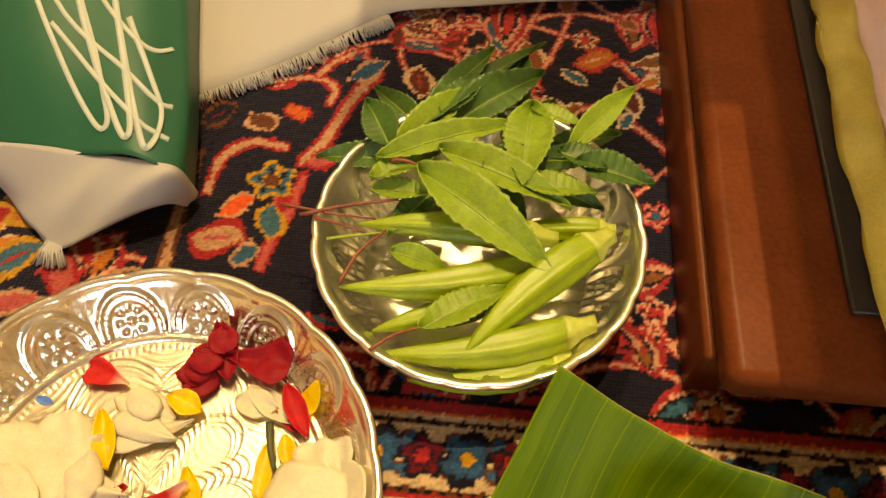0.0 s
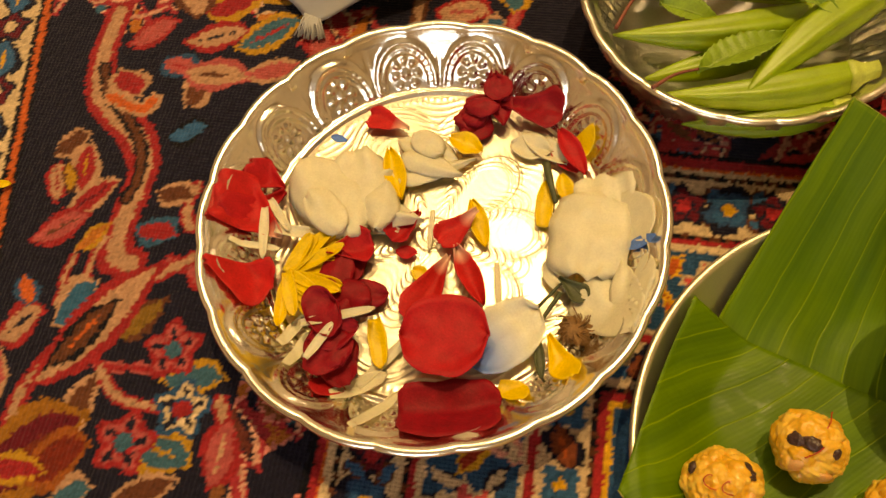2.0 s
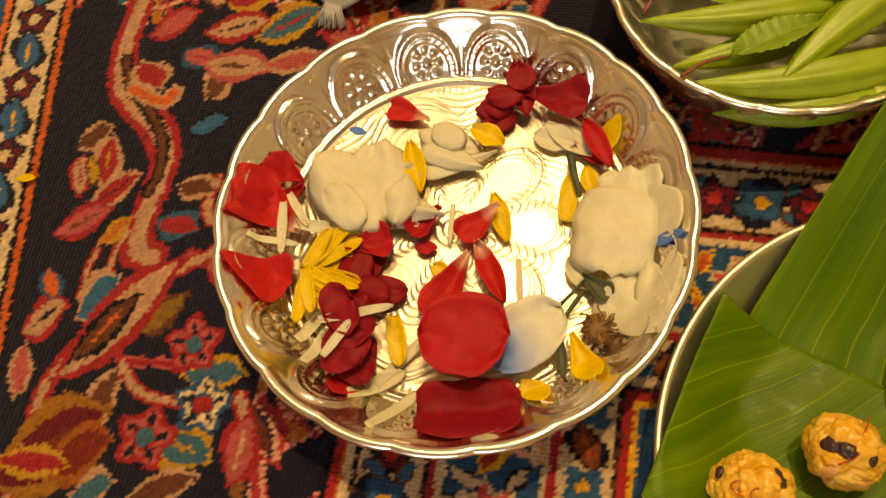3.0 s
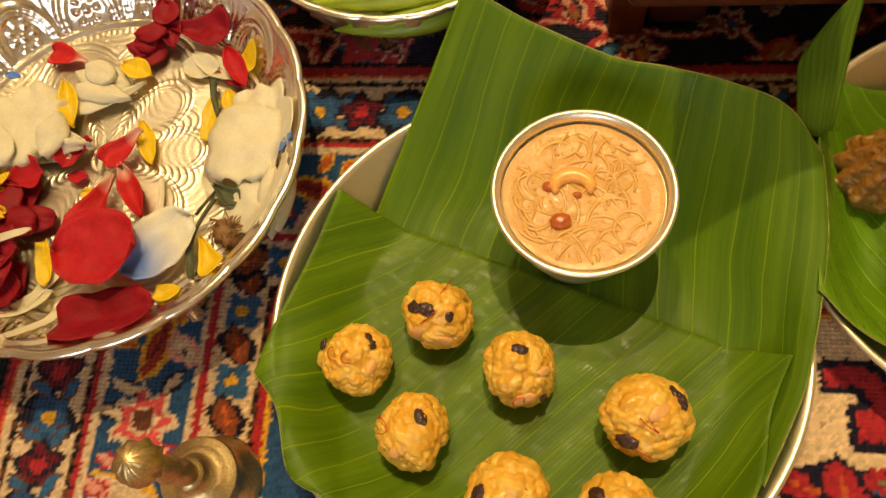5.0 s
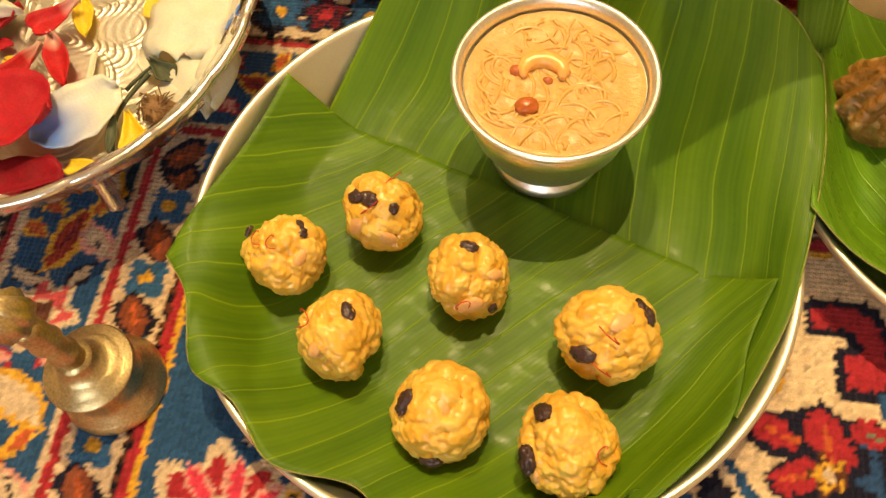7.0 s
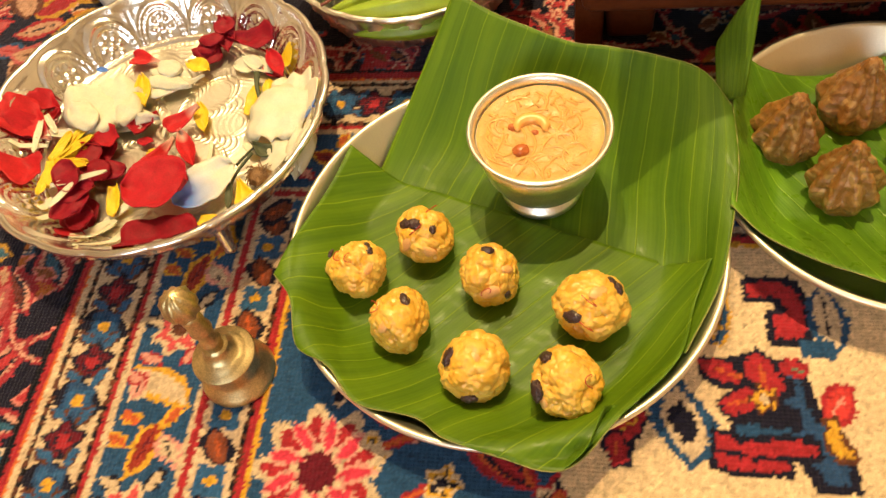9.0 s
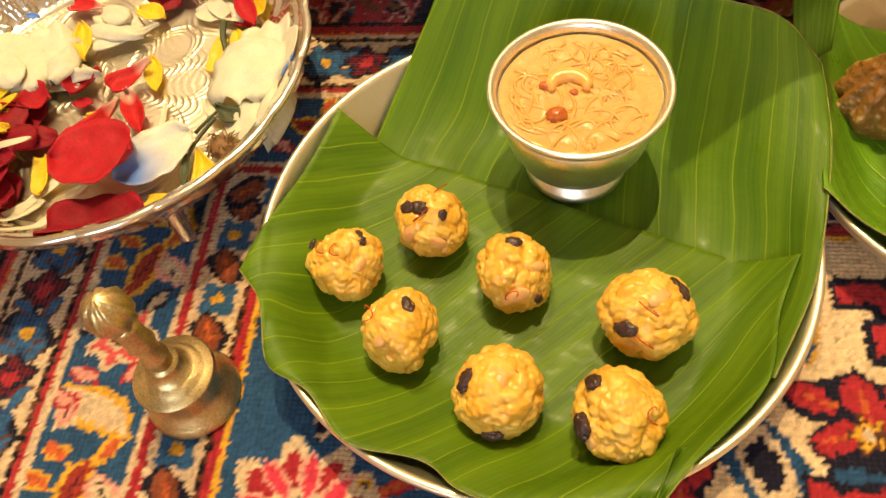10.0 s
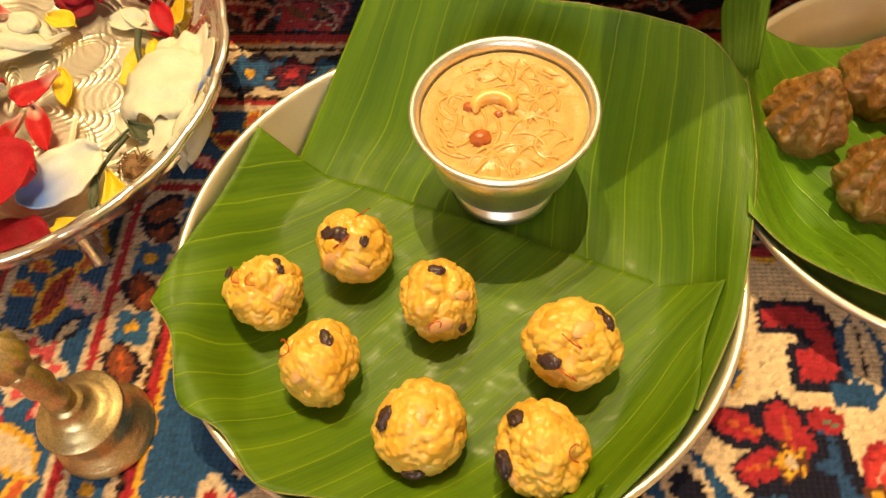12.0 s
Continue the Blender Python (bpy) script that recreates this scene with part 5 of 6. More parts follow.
def sweet(x, y, r, seed, raisins=(), nuts=(), threads=()):
    top = empty("laddu", x, y, 0.0095 + r * 0.9, 0, "round lumpy yellow sweet studded with raisins on banana leaf", "sweet", "yellow sweets")
    bm = bmesh.new()
    bmesh.ops.create_icosphere(bm, subdivisions=6, radius=1.0)
    co = np.array([v.co[:] for v in bm.verts])
    gen = np.random.default_rng(int(seed * 7))
    count = 210
    spot = gen.standard_normal((count, 3))
    spot /= np.linalg.norm(spot, axis=1)[:, None]
    along = np.cross(spot, gen.standard_normal((count, 3)))
    along /= np.linalg.norm(along, axis=1)[:, None]
    size = gen.uniform(0.1, 0.26, count)
    proud = gen.uniform(0.0, 0.09, count)
    lobe = gen.standard_normal((5, 3)) * 1.7
    fine = gen.standard_normal((24, 3)) * 20
    shape = 0.845 + 0.06 * np.sin(co @ lobe.T + gen.uniform(0, 6, 5)).sum(1) / 1.5
    shape += 0.008 * np.sin(co @ fine.T + gen.uniform(0, 6, 24)).sum(1) / 2
    high, tone, best = np.zeros(len(co)), np.zeros(len(co)), np.zeros(len(co))
    for k in range(count):
        away = co - spot[k]
        d2 = (away ** 2).sum(1) - 0.66 * (away @ along[k]) ** 2
        dome = np.sqrt(np.clip(1 - d2 / size[k] ** 2, 0, 1))
        h = dome ** 0.8 * (size[k] * 0.45 + proud[k])
        over = h > best
        best[over] = h[over]
        tone[over] = gen.random()
        high += h ** 22
    high = high ** (1 / 22)
    co *= ((shape + high) * r)[:, None]
    co[:, 2] = np.maximum(co[:, 2], -0.86 * r)
    for v, p in zip(bm.verts, co):
        v.co = p
    body = part("body", bm, LADDU, top)
    body.data.attributes.new("tone", "FLOAT", "POINT").data.foreach_set("value", tone)
    rnd = random.Random(int(seed * 10))
    for dx, dy, s in raisins:
        d = face_dir(dx, dy)
        ob = part("raisin", lump(0.0028 * s, 4, 0.28, 600, seed + dx, (1.35, 0.9, 0.6)), RAISIN, top, "dark wrinkled raisin")
        ob.matrix_local = Matrix.Translation(d * r * 1.01) @ d.to_track_quat("Z", "X").to_matrix().to_4x4() @ pose(0, 0, 0, 0, 0, rnd.uniform(0, 180))
    for dx, dy, s in nuts:
        d = face_dir(dx, dy)
        ob = part("peanut", lump(0.0038 * s, 3, 0.2, 250, seed + dx, (1.4, 0.85, 0.45)), PEANUT, top, "pinkish-orange nut half")
        ob.matrix_local = Matrix.Translation(d * r * 0.93) @ d.to_track_quat("Z", "X").to_matrix().to_4x4() @ pose(0, 0, 0, 0, 0, rnd.uniform(0, 180))
    for dx, dy in threads:
        pts = []
        for i in range(9):
            d = face_dir(dx + 0.035 * i * math.cos(seed + i * 0.5), dy + 0.035 * i * math.sin(seed * 2 + i * 0.4))
            pts.append(d * r * (1.07 + 0.02 * math.sin(i)))
        part("saffron_thread", tube(bmesh.new(), pts, 0.0003, 5), SAFFRON, top, "thin red saffron thread")
    return top


sweet(0.129, 0.075, 0.0186, 1.0, ((0.42, 0.66, 1.2), (-0.85, 0.5, 0.8)), ((0.5, 0.0, 0.8),), ((-0.15, 0.45), (-0.5, 0.5)))
sweet(0.170, 0.100, 0.0184, 2.0, ((-0.68, 0.38, 1.3), (-0.38, 0.36, 1.3), (0.23, 0.2, 0.9)), ((-0.7, -0.3, 1.3), (0.1, -0.6, 1.0)), ((0.1, 0.8), (-0.4, 0.1)))
sweet(0.211, 0.073, 0.019, 3.0, ((-0.08, 0.72, 1.1), (-0.36, 0.0, 0.6), (0.6, -0.66, 0.9)), ((0.05, -0.62, 1.2), (0.6, 0.15, 0.8)), ((-0.2, -0.6),))
sweet(0.160, 0.039, 0.0196, 4.0, ((0.24, 0.68, 1.1),), ((-0.4, -0.1, 0.9),), ((-0.7, 0.55),))
sweet(0.271, 0.051, 0.0204, 5.0, ((0.72, 0.55, 1.3), (0.55, 0.75, 1.0), (-0.6, -0.2, 1.4)), ((0.1, 0.5, 1.1),), ((-0.1, 0.2), (-0.15, -0.45)))
sweet(0.208, 0.011, 0.0194, 6.0, ((-0.75, 0.4, 1.5), (-0.2, -0.76, 1.3)), ((-0.1, 0.55, 1.4), (-0.5, 0.1, 1.0)), ((0.3, 0.5),))
sweet(0.259, 0.004, 0.0196, 7.0, ((-0.62, 0.78, 1.4), (-0.88, -0.1, 1.6)), ((-0.05, 0.9, 1.1), (-0.75, -0.5, 0.9)), ((0.5, 0.3),))


# ---- brown pleated sweets ----
def modak(x, y, r, h, seed, lean=0.0):
    n = 9
    tones = []

    def fn(a, i, rr, z):
        t = z / h
        side = Vector((math.cos(a), math.sin(a), 0))
        f = 1 + 0.13 * (1 - 0.4 * t) * math.cos(n * a + 2.2 * noise.noise((seed, t * 1.5, a * 0.5)) + 1.6 * t) * min(1, 3 * t + 0.15) + 0.1 * noise.noise(side * 1.3 + Vector((seed, 0, t)))
        q = side * rr * 300 + Vector((seed * 9, 0, z * 300))
        near = noise.voronoi(q)[0][0]
        e = 0.0011 * (0.45 - near) + 0.0008 * noise.noise(q * 0.6)
        tones.append(max(0.0, min(1.0, 1.3 * noise.cell(noise.voronoi(q)[1][0] * 7.1) - 0.55)))
        return max(rr * f + e, 0.0003), z + 0.5 * e
    prof = []
    rows = 70
    for i in range(rows):
        t = i / (rows - 1)
        if t < 0.3:
            k = 0.8 + 0.2 * math.sin(t / 0.3 * math.pi / 2)
        elif t < 0.85:
            s = (t - 0.3) / 0.55
            k = 1 - 0.72 * s ** 1.15
        else:
            k = 0.28 * math.sqrt(max(0.0, 1 - ((t - 0.85) / 0.15) ** 2))
        prof.append((max(r * k, 0.0004), t * h))
    ob = part("modak", lathe([(0.0, 0.0)] + prof[:-1] + [(0, h)], 180, fn), MODAK)
    ob.data.attributes.new("tone", "FLOAT", "POINT").data.foreach_set("value", [0.0] + tones + [0.0])
    ob.matrix_world = pose(x, y, 0.0085, lean, -lean, seed * 40)
    return tagged(ob, "brown pleated teardrop-shaped sweet on banana leaf", "sweet", "brown pleated sweets")


modak(0.397, 0.186, 0.021, 0.051, 1.0, 3)
modak(0.441, 0.211, 0.022, 0.053, 2.0, 2)
modak(0.426, 0.145, 0.021, 0.050, 3.0, -2)
modak(0.487, 0.222, 0.0225, 0.051, 4.0)
modak(0.478, 0.165, 0.0225, 0.051, 5.0)


# ---- brass bell ----
def make_bell():
    bell = empty("hand_bell", 0.057, 0.013, 0.0, 0, "small aged brass hand bell with turned handle, standing on carpet", "bell")
    part("bell_body", lathe([(0.0, 0.02), (0.018, 0.004), (0.0215, 0.0005), (0.0232, 0.0005), (0.0235, 0.002), (0.0225, 0.0035), (0.0215, 0.006), (0.0208, 0.0065), (0.0205, 0.0085), (0.0197, 0.009), (0.019, 0.012), (0.0184, 0.0125), (0.0178, 0.016), (0.0174, 0.022), (0.0172, 0.0238), (0.0165, 0.0252), (0.0, 0.0262)], 72), BRASS, bell)
    part("shoulder", lathe([(0.0, 0.0255), (0.0188, 0.0256), (0.0196, 0.0268), (0.0188, 0.028), (0.0155, 0.0284), (0.0145, 0.0296), (0.0138, 0.0298), (0.0118, 0.0325), (0.0112, 0.0325), (0.009, 0.037), (0.0075, 0.0395), (0.0078, 0.041), (0.0, 0.0412)], 64), BRASS, bell, "stepped brass shoulder of the bell")
    part("handle", lathe([(0.0, 0.041), (0.0056, 0.0412), (0.0052, 0.046), (0.0064, 0.0475), (0.0064, 0.049), (0.0052, 0.0505), (0.0054, 0.06), (0.0066, 0.0615), (0.0066, 0.063), (0.0058, 0.065), (0.006, 0.077), (0.005, 0.08), (0.0, 0.0805)], 40), BRASS, bell, "turned brass handle with rings")
    ob = part("finial", lathe([(0.0, -0.011), (0.005, -0.0105), (0.0085, -0.006), (0.0095, 0.0), (0.0088, 0.005), (0.006, 0.0095), (0.002, 0.012), (0.0, 0.0122)], 64,
              lambda a, i, r, z: (r * (1 + 0.1 * math.cos(9 * a + z * 200) + 0.12 * noise.noise((math.cos(a) * 3, math.sin(a) * 3, z * 300))), z)), BRASS, bell, "carved brass knob on the handle")
    ob.location = (0, 0, 0.09)


make_bell()

# ---- silver bowl with okra and leaves ----
BX, BY = 0.132, 0.352


def make_bowl():
    bowl = empty("silver_bowl", BX, BY, 0, 0, "round embossed silver bowl heaped with okra and leaves", "bowl")
    prof = [(0.0, 0.012, 0), (0.055, 0.012, 0), (0.07, 0.015, 0)] + [(0.072 + 0.0195 * (i / 24) ** 0.7, 0.016 + 0.04 * i / 24, 1) for i in range(25)] + [(0.0945, 0.0585, 2), (0.0965, 0.0612, 2), (0.0958, 0.0635, 2), (0.0935, 0.064, 2), (0.0915, 0.062, 2)]
    prof += [(0.0905 - 0.022 * (i / 22) ** 1.5, 0.06 - 0.042 * i / 22, 3) for i in range(23)] + [(0.055, 0.0152, 0), (0.0, 0.0152, 0)]

    def fn(a, i, r, z):
        k = prof[i][2]
        if k == 3:
            t = (z - 0.018) / 0.042
            e = 3.6 * emboss_wall(a * 1.25, t) * min(1, (1 - t) * 6, t * 8)
            return r - e, z
        if k == 1:
            t = (z - 0.016) / 0.04
            e = 2.6 * emboss_wall(a * 1.25, t) * min(1, (1 - t) * 8, t * 8)
            return r + e + 0.0008 * math.cos(24 * a), z - 0.3 * e
        if k == 2:
            return r + 0.0012 * abs(math.cos(12 * a)) ** 0.6, z + 0.0006 * abs(math.cos(12 * a))
        return r, z
    part("body", lathe([(r, z) for r, z, k in prof], 384, fn), BOWLSILVER, bowl)
    part("foot_ring", lathe([(0.048, 0.013), (0.052, 0.012), (0.056, 0.001), (0.058, 0.0), (0.06, 0.002), (0.055, 0.012), (0.05, 0.0135)], 96), SILVER, bowl)


make_bowl()


def okra(tip, cap, w, z0, z1, bend=0.06):
    ax, ay = cap[0] - tip[0], cap[1] - tip[1]
    ln = math.hypot(ax, ay)
    top = empty("okra_pod", tip[0], tip[1], z0, math.degrees(math.atan2(ay, ax)), "fresh green ridged okra pod in the silver bowl", "okra", "okra pods")
    rise = z1 - z0

    def ridged(pts_r, seg=40, ridge=0.08):
        bm = bmesh.new()
        rings = []
        for s, r in pts_r:
            c = Vector((s * ln, bend * ln * math.sin(s * math.pi), rise * s))
            rings.append([bm.verts.new(c + Vector((0, math.cos(2 * math.pi * k / seg), math.sin(2 * math.pi * k / seg))) * r * (1 + ridge * math.cos(6 * 2 * math.pi * k / seg) * min(1, s * 4))) for k in range(seg)])
        for p, q in zip(rings, rings[1:]):
            for k in range(seg):
                j = (k + 1) % seg
                bm.faces.new((p[k], p[j], q[j], q[k]))
        bm.faces.new(rings[0])
        bm.faces.new(rings[-1][::-1])
        bmesh.ops.recalc_face_normals(bm, faces=bm.faces)
        return bm
    r = w / 2
    part("pod", ridged([(0.0, 0.0006), (0.04, r * 0.17), (0.12, r * 0.36), (0.25, r * 0.62), (0.42, r * 0.86), (0.6, r), (0.74, r * 0.98), (0.84, r * 0.86), (0.865, r * 0.8)]), OKRA, top)
    part("cap", ridged([(0.845, r * 0.88), (0.865, r * 0.92), (0.885, r * 0.82), (0.92, r * 0.6), (0.96, r * 0.5), (1.0, r * 0.48)], 40, 0.05), OKRACAP, top, "pale green ribbed okra cap and stalk")


okra((0.06, 0.353), (0.179, 0.355), 0.021, 0.057, 0.054, 0.03)
okra((0.057, 0.309), (0.184, 0.342), 0.0225, 0.06, 0.052, -0.05)
okra((0.129, 0.274), (0.207, 0.354), 0.0235, 0.062, 0.066, 0.04)
okra((0.083, 0.273), (0.2, 0.303), 0.021, 0.056, 0.054, -0.06)
okra((0.145, 0.362), (0.212, 0.364), 0.016, 0.05, 0.056, 0.0)
okra((0.1, 0.264), (0.19, 0.288), 0.018, 0.044, 0.046, -0.08)
okra((0.077, 0.291), (0.15, 0.32), 0.018, 0.045, 0.042, 0.0)


def green_leaf(a, b, w, material, z=0.066, lift=0.0, seed=0.0, droop=0.25):
    """A pointed leaf with a toothed edge and a folded midrib."""
    seq[0] += 1
    sd = seq[0] * 2.3
    ax, ay = b[0] - a[0], b[1] - a[1]
    ln = math.hypot(ax, ay)
    ux, uy = ax / ln, ay / ln
    lop = 0.35 * math.sin(sd)

    def fn(u, v):
        s = 2 * u - 1
        hw = 0.5 * w * (math.sin(math.pi * v ** 0.8) ** 0.9 + 0.01)
        tooth = 1 + 0.13 * abs(s) ** 5 * (((v * 14) % 1.0) - 0.45)
        x = ux * v * ln - uy * s * hw * tooth
        y = uy * v * ln + ux * s * hw * tooth
        zz = lift * v + w * 0.3 * abs(s) * (1 - 0.3 * v) + lop * s * hw - droop * ln * (v - 0.35) ** 2 + 0.05 * w * noise.noise((x * 60, y * 60, sd)) + 0.02 * w * math.sin(v * 60) * abs(s)
        return (x, y, zz)
    top = part("leaf", sheet(fn, 12, 70, 0.0005), material)
    top.matrix_world = pose(a[0], a[1], z)
    tagged(top, "pointed dark green toothed leaf in the silver bowl" if material == LEAFD else "pointed light green toothed leaf in the silver bowl", "leaf", "leaves in the bowl")
    rib = [Vector(fn(0.5, i / 12)) + Vector((0, 0, 0.0005)) for i in range(13)]
    part("midrib", tube(bmesh.new(), rib, [0.0007 * (1 - 0.06 * i) for i in range(13)], 6), LEAFL, top)
    return top


for i in range(12):
    a = i * 2.4
    rr = 0.02 + 0.035 * ((i * 37 % 10) / 10)
    x, y = 0.128 + rr * math.cos(a), 0.405 + 0.5 * rr * math.sin(a)
    green_leaf((x, y), (x + 0.055 * math.cos(a), y + 0.05 * math.sin(a) + 0.01), 0.017, LEAFD, 0.058)
green_leaf((0.073, 0.401), (0.167, 0.503), 0.018, LEAFD, 0.07, 0.008)
green_leaf((0.078, 0.397), (0.122, 0.452), 0.02, LEAFL, 0.072, 0.006)
green_leaf((0.090, 0.414), (0.133, 0.488), 0.02, LEAFD, 0.07, 0.01)
green_leaf((0.075, 0.4), (0.055, 0.436), 0.022, LEAFD, 0.07, 0.004)
green_leaf((0.110, 0.423), (0.166, 0.47), 0.026, LEAFD, 0.07, 0.006)
green_leaf((0.145, 0.455), (0.152, 0.494), 0.018, LEAFD, 0.068)
green_leaf((0.103, 0.426), (0.128, 0.464), 0.02, LEAFD, 0.073, 0.004)
green_leaf((0.068, 0.388), (0.153, 0.426), 0.017, LEAFL, 0.076, 0.004)
green_leaf((0.066, 0.375), (0.105, 0.4), 0.02, LEAFL, 0.072)
green_leaf((0.104, 0.397), (0.184, 0.366), 0.024, LEAFL, 0.078)
green_leaf((0.158, 0.434), (0.155, 0.375), 0.03, LEAFL, 0.079)
green_leaf((0.158, 0.432), (0.19, 0.424), 0.017, LEAFL, 0.078)
green_leaf((0.181, 0.405), (0.222, 0.454), 0.016, LEAFL, 0.074, 0.012)
green_leaf((0.185, 0.395), (0.232, 0.386), 0.023, LEAFD, 0.076)
green_leaf((0.175, 0.402), (0.204, 0.392), 0.02, LEAFD, 0.078)
green_leaf((0.131, 0.385), (0.17, 0.402), 0.02, LEAFD, 0.074)
green_leaf((0.153, 0.379), (0.199, 0.379), 0.02, LEAFL, 0.073)
green_leaf((0.067, 0.37), (0.105, 0.373), 0.016, LEAFL, 0.068)
green_leaf((0.094, 0.379), (0.175, 0.321), 0.029, LEAFL, 0.082, -0.004)
green_leaf((0.104, 0.285), (0.153, 0.318), 0.022, LEAFL, 0.064)
green_leaf((0.082, 0.337), (0.117, 0.328), 0.015, LEAFL, 0.056)
SR = "reddish-brown leaf stalk reaching over the silver rim"
stem([(0.015, 0.357, 0.066), (0.045, 0.353, 0.067), (0.072, 0.352, 0.066)], 0.0011, SR, REDSTEM)
stem([(0.028, 0.35, 0.067), (0.055, 0.358, 0.069), (0.084, 0.364, 0.07)], 0.0013, SR, REDSTEM)
stem([(0.058, 0.308, 0.067), (0.066, 0.328, 0.068), (0.079, 0.345, 0.066)], 0.0012, SR, REDSTEM)
stem([(0.08, 0.27, 0.067), (0.092, 0.28, 0.067), (0.106, 0.286, 0.066)], 0.0012, SR, REDSTEM)
stem([(0.036, 0.35, 0.066), (0.052, 0.346, 0.067), (0.067, 0.342, 0.066)], 0.001, SR, REDSTEM)
stem([(0.046, 0.336, 0.066), (0.062, 0.34, 0.066), (0.08, 0.345, 0.064)], 0.001, "thin green leaf stalk in the silver bowl", OKRA)
stem([(0.078, 0.383, 0.082), (0.085, 0.383, 0.083), (0.093, 0.381, 0.083)], 0.0014, SR, REDSTEM)


# ---- low wooden table ----
def make_table():
    table = empty("low_table", 0.6, 0.6, 0, 0, "low dark polished wooden table with rounded edge", "table")
    bm = block(bmesh.new(), -0.335, 0.4, -0.332, 0.5, 0.05, 0.074, 0.008, 4)
    part("tabletop", bm, WOOD, table)
    bm = block(bmesh.new(), -0.339, -0.318, -0.31, 0.5, 0.0, 0.05, 0.003, 2)
    part("side_panel", bm, WOOD, table)
    for x, y in ((-0.3, -0.29), (0.34, -0.29)):
        bm = block(bmesh.new(), x - 0.016, x + 0.02, y - 0.012, y + 0.02, 0.0, 0.05, 0.006, 3)
        part("leg", bm, WOOD, table)
    return table


make_table()


def packet():
    top = empty("wrapped_cloth", 0.42, 0.43, 0.074, 0, "pink and yellow folded silk in clear plastic wrap", "cloth")
    part("backing_board", block(bmesh.new(), -0.09, 0.2, -0.12, 0.3, 0.0005, 0.005, 0.002, 2), BLACK, top, "black backing board")

    def silk(u, v):
        return (-0.078 + 0.002 * math.sin(v * 34) + 0.0015 * math.sin(v * 13) + u * 0.024, -0.158 + 0.46 * v, 0.007 + 0.012 * math.sin(u * 2.4) + 0.0012 * math.sin(v * 60))
    part("border", sheet(silk, 8, 90, 0.0016), YELLOWSILK, top, "rippled yellow silk border")
    part("folded_silk", block(bmesh.new(), -0.057, 0.2, -0.155, 0.3, 0.005, 0.024, 0.007, 4), PINKCLOTH, top, "pale pink folded silk")

    def film(u, v):
        return (-0.08 + u * 0.28, -0.16 + 0.465 * v, 0.024 + 0.006 * math.sin(u * 3) + 0.002 * math.sin(v * 41 + u * 9) + 0.0015 * math.sin(u * 37) - 0.012 * max(0, 1 - u * 9))
    ob = part("plastic_film", sheet(film, 40, 80, 0.0005), PLASTIC, top, "clear creased plastic film")
    ob.visible_shadow = False


packet()


# ---- cloths ----
def white_cloth():
    top = empty("white_shawl", -0.1, 0.6, 0.0, 0, "plain white cloth with short fringe spread on carpet", "cloth")
    o = Vector((-0.1, 0.6, 0.0))
    edge = [(-0.3, 0.38, 0.006), (-0.2, 0.42, 0.006), (-0.091, 0.486, 0.006), (-0.03, 0.525, 0.006), (0.028, 0.573, 0.006), (0.06, 0.588, 0.008), (0.15, 0.605, 0.01), (0.27, 0.62, 0.012), (0.4, 0.66, 0.012)]

    def fn(u, v):
        p = curve_at(edge, u)
        q = Vector((p.x * 1.05 - 0.05 + 0.05 * u, 1.1, 0.05))
        r = p.lerp(q, v) - o
        r.z += (0.012 * math.sin(u * 17 + v * 3) + 0.01) * min(1, v * 5) * 0.8 + 0.002 * noise.noise((u * 9, v * 9, 1))
        return r
    part("fabric", sheet(fn, 80, 30, 0.0014), WHITECLOTH, top)
    bm = bmesh.new()
    rnd = random.Random(2)
    for i in range(240):
        s = 0.16 + 0.42 * i / 240
        p = curve_at(edge, s) - o
        d = Vector((0.5, -0.86, 0)) * rnd.uniform(0.009, 0.013)
        tube(bm, [p, p + d * 0.5 + Vector((rnd.uniform(-0.001, 0.001), 0, 0.001)), p + d + Vector((rnd.uniform(-0.003, 0.003), 0, -0.004))], 0.0006, 4)
    tagged(part("fringe", bm, WHITECLOTH, top, "short white thread fringe"), "", "", "", "stuff")


white_cloth()


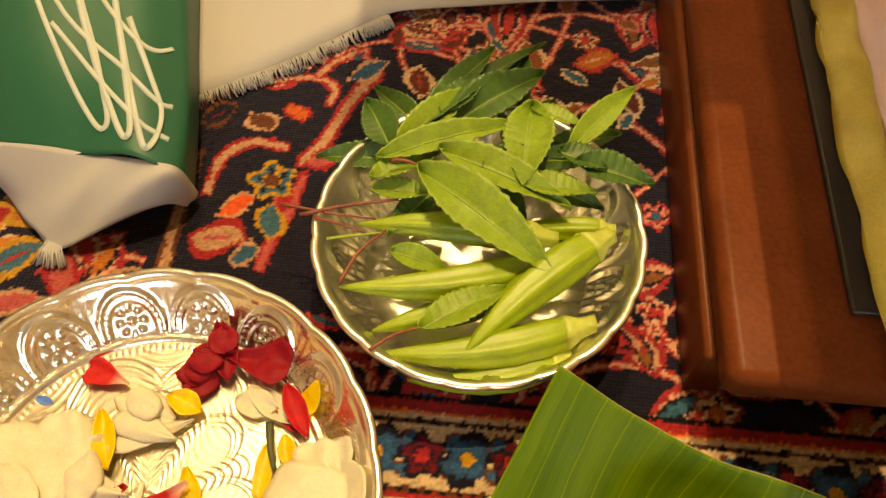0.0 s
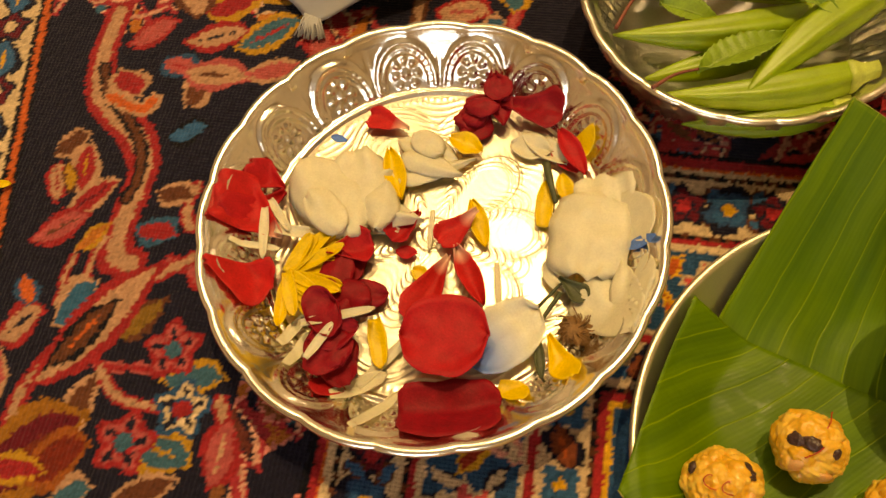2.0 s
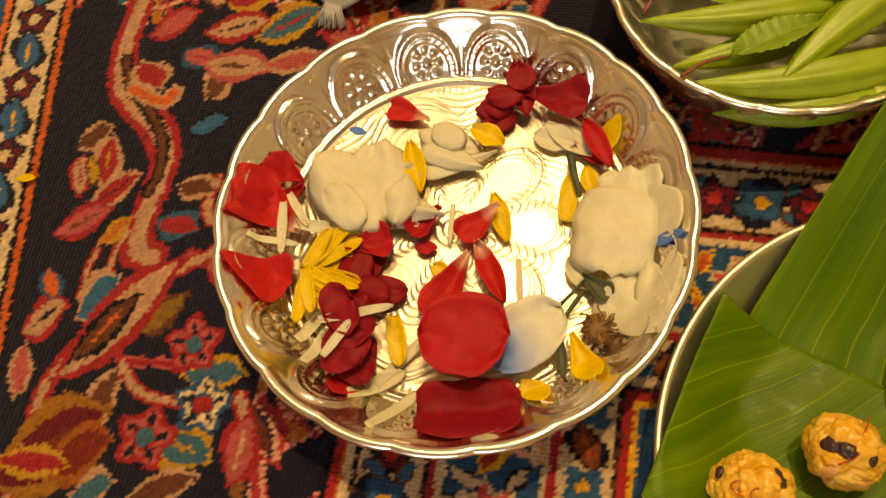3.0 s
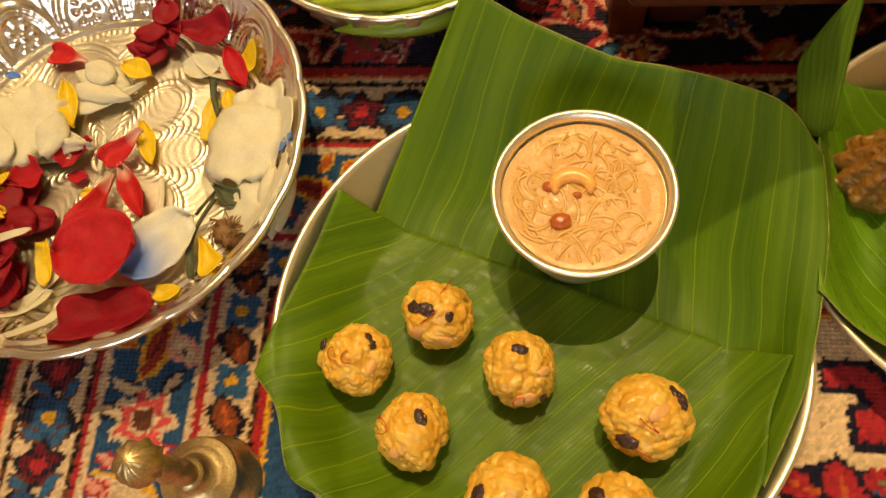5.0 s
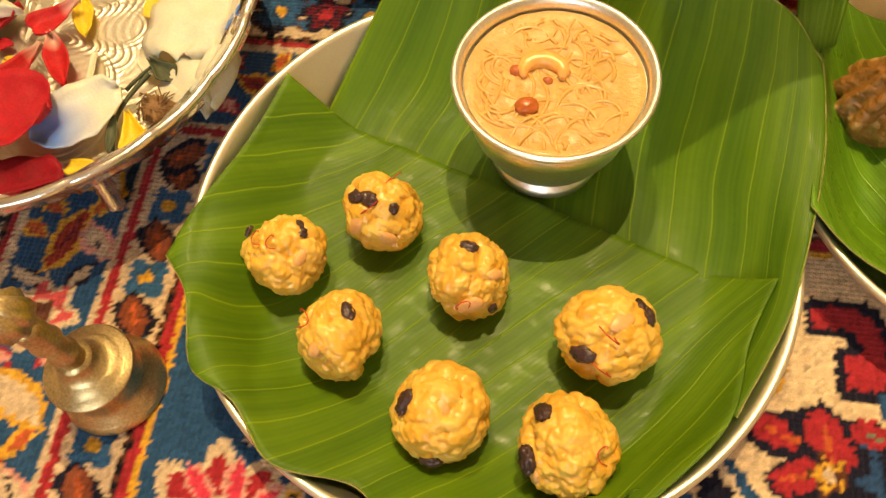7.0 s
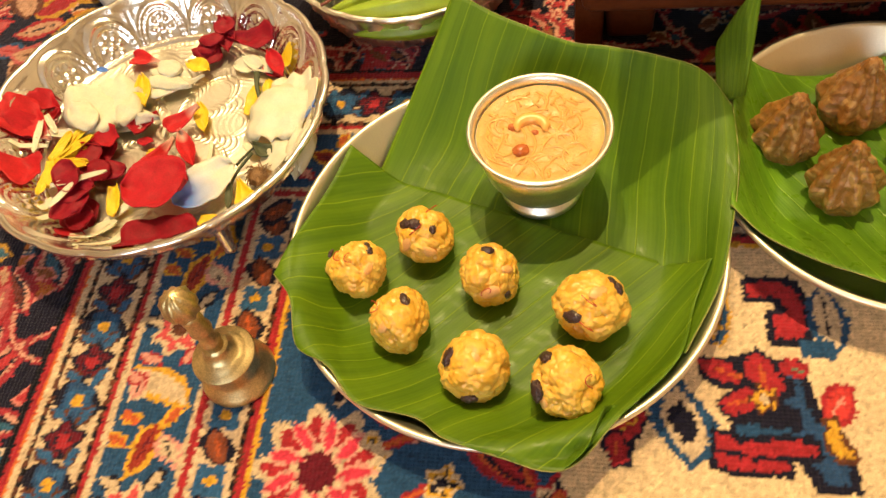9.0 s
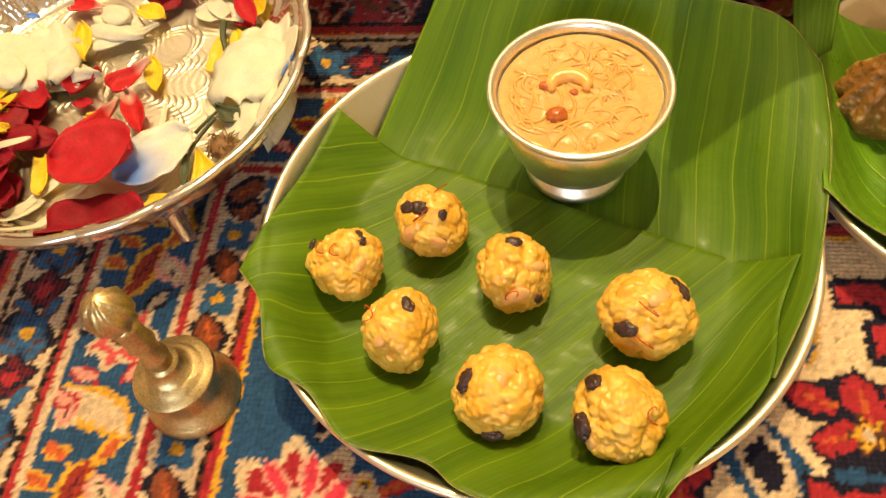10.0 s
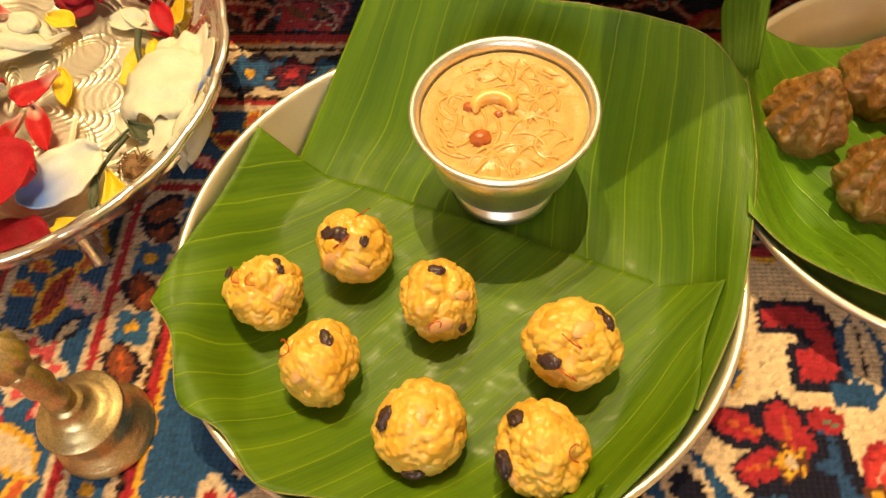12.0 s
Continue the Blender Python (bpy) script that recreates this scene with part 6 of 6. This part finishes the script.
def green_cloth():
    top = empty("printed_cloth", -0.15, 0.4, 0.0, 0, "green satin cloth with white printed loops and white hem", "cloth")
    o = Vector((-0.15, 0.4, 0.0))
    f = patch([[(-0.42, 0.4, 0.05), (-0.42, 0.48, 0.08), (-0.42, 0.58, 0.1), (-0.42, 0.7, 0.13)],
               [(-0.24, 0.402, 0.04), (-0.26, 0.47, 0.075), (-0.28, 0.56, 0.095), (-0.3, 0.7, 0.13)],
               [(-0.13, 0.393, 0.05), (-0.14, 0.45, 0.075), (-0.16, 0.54, 0.095), (-0.18, 0.7, 0.13)],
               [(-0.066, 0.387, 0.052), (-0.073, 0.44, 0.06), (-0.095, 0.53, 0.07), (-0.13, 0.7, 0.11)],
               [(-0.062, 0.395, 0.012), (-0.072, 0.45, 0.015), (-0.095, 0.54, 0.02), (-0.13, 0.7, 0.03)]])

    def fold(u, v):
        p = f(u, v)
        p.z += 0.003 * math.sin(u * 13 + v * 4) * (1 - 0.5 * v) + 0.002 * math.sin(u * 29 + 2)
        return p - o
    part("green_field", sheet(fold, 60, 40, 0.001), GREENCLOTH, top)
    g = patch([[(-0.42, 0.405, 0.05), (-0.42, 0.42, 0.03), (-0.42, 0.44, 0.008)],
               [(-0.24, 0.404, 0.042), (-0.24, 0.402, 0.025), (-0.235, 0.41, 0.008)],
               [(-0.135, 0.395, 0.051), (-0.15, 0.374, 0.028), (-0.165, 0.362, 0.007)],
               [(-0.1, 0.391, 0.052), (-0.115, 0.37, 0.036), (-0.138, 0.347, 0.007)],
               [(-0.064, 0.389, 0.052), (-0.066, 0.381, 0.048), (-0.08, 0.37, 0.03)],
               [(-0.06, 0.397, 0.012), (-0.06, 0.39, 0.012), (-0.064, 0.384, 0.012)]])
    part("hem", sheet(lambda u, v: g(u, v) - o + Vector((0, 0, 0.0015 * math.sin(u * 23 + v * 5))), 50, 16, 0.001), WHITECLOTH, top, "plain white cloth hem")
    bm = bmesh.new()
    rnd = random.Random(6)
    for i in range(46):
        p = Vector((-0.152 + 0.012 * rnd.random(), 0.351 + 0.004 * rnd.random(), 0.007)) - o
        a = radians(-125 + 70 * rnd.random())
        tube(bm, [p, p + Vector((math.cos(a) * 0.009, math.sin(a) * 0.009, 0.001)), p + Vector((math.cos(a) * 0.018, math.sin(a) * 0.018, -0.004))], 0.0006, 4)
    tagged(part("tassel", bm, WHITECLOTH, top, "loose white thread tassel"), "", "", "", "stuff")

    def ink(ctrl, w):
        pts = []
        for p in curve_pts([(a, b, 0) for a, b in ctrl], 40):
            q = fold(p.x, p.y)
            pts.append(Vector(q) + Vector((0.0, -0.0004, 0.0012)))
        bm2 = bmesh.new()
        left, right = [], []
        for i, p in enumerate(pts):
            d = (pts[min(i + 1, 39)] - pts[max(i - 1, 0)]).normalized()
            s = d.cross(Vector((0, -0.4, 0.9))).normalized() * w / 2
            left.append(bm2.verts.new(p + s))
            right.append(bm2.verts.new(p - s))
        for i in range(39):
            bm2.faces.new((left[i], left[i + 1], right[i + 1], right[i]))
        r = bmesh.ops.extrude_face_region(bm2, geom=bm2.faces[:])
        bmesh.ops.translate(bm2, verts=[v for v in r["geom"] if isinstance(v, bmesh.types.BMVert)], vec=(0, 0, 0.0004))
        bmesh.ops.recalc_face_normals(bm2, faces=bm2.faces)
        part("printed_line", bm2, PRINT, top, "white printed loop line")
    for ctrl, w in LOOPS:
        ink(ctrl, w)


# loops of the print, in the cloth's own run (across, up)
LOOPS = (
    (((0.42, 0.62), (0.46, 0.42), (0.52, 0.2), (0.56, 0.1), (0.58, 0.13), (0.565, 0.26), (0.54, 0.42), (0.5, 0.62)), 0.0035),
    (((0.5, 0.62), (0.54, 0.38), (0.6, 0.13), (0.625, 0.07), (0.635, 0.13), (0.61, 0.36), (0.58, 0.62)), 0.004),
    (((0.58, 0.62), (0.62, 0.32), (0.66, 0.1), (0.68, 0.05), (0.7, 0.12), (0.705, 0.25), (0.67, 0.36), (0.62, 0.52)), 0.0042),
    (((0.44, 0.6), (0.5, 0.45), (0.6, 0.35), (0.69, 0.28), (0.74, 0.29)), 0.0032),
    (((0.47, 0.42), (0.56, 0.28), (0.65, 0.16), (0.7, 0.14), (0.74, 0.14)), 0.0032),
    (((0.5, 0.66), (0.58, 0.52), (0.66, 0.45), (0.74, 0.5)), 0.0032),
)
green_cloth()


# ---- unseen boards on posts, added to cast shade on table and leaf ----
def make_shade_boards():
    top = empty("shade_boards", 0.33, 0.7, 0, 0, "unseen dark boards on posts, added to shade table and leaf", "frame")

    def board(low, z0, z1):
        bm = bmesh.new()
        a = [bm.verts.new((x, y, z0)) for x, y in low]
        b = [bm.verts.new((x, y, z1)) for x, y in low]
        bm.faces.new(a[::-1])
        bm.faces.new(b)
        for k in range(4):
            bm.faces.new((a[k], a[(k + 1) % 4], b[(k + 1) % 4], b[k]))
        part("board", bm, WOOD, top, smooth=False)
    board([(-0.038, -0.437), (0.026, -0.42), (0.026, 0.38), (-0.041, 0.38)], 0.5, 0.51)
    board([(-0.188, -0.145), (0.25, -0.145), (0.25, 0.15), (-0.188, 0.15)], 1.0, 1.01)
    part("post", block(bmesh.new(), -0.02, 0.02, 0.34, 0.37, 0.0744, 0.5, 0.003, 2), WOOD, top)
    part("post", block(bmesh.new(), 0.2, 0.24, -0.01, 0.02, 0.0744, 1.0, 0.003, 2), WOOD, top)


make_shade_boards()


# ---- ceiling lamps, with two unseen ones added for the silver ----
def ceiling_lamp(x, y, radius, strength):
    top = empty("ceiling_lamp", x, y, 2.4, 0, "round frosted warm globe lamp below the ceiling", "lamp", "ceiling lamps")
    part("ceiling_rose", lathe([(0.0, -0.02), (0.03, -0.018), (0.05, 0.0)], 40), STEEL, top)
    part("stem", tube(bmesh.new(), [Vector((0, 0, -0.015)), Vector((0, 0, -0.06))], 0.008, 12), STEEL, top)
    n = 16
    prof = [(radius * math.sin(math.pi * i / n) if 0 < i < n else 0.0, -0.06 - radius + radius * math.cos(math.pi * i / n)) for i in range(n + 1)]
    part("globe", lathe(prof, 32), glow("lamp_glow", (1.0, 0.72, 0.42), strength), top)


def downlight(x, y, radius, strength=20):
    top = empty("ceiling_lamp", x, y, 2.4, 0, "unseen round warm ceiling downlight, inferred or added to brighten silver", "lamp", "ceiling lamps")
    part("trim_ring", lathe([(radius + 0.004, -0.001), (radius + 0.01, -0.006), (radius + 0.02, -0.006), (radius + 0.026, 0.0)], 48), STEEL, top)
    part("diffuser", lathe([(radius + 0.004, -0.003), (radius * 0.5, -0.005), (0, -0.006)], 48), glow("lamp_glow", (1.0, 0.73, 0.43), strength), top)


ceiling_lamp(-0.66, 1.0, 0.15, 9)
downlight(-0.1, 1.02, 0.06)
downlight(0.3, 0.7, 0.05)
# added with no known source, to brighten the bowl's silver
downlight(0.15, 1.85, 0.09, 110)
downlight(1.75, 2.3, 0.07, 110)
# also added with no known source, for sparkle in the silver
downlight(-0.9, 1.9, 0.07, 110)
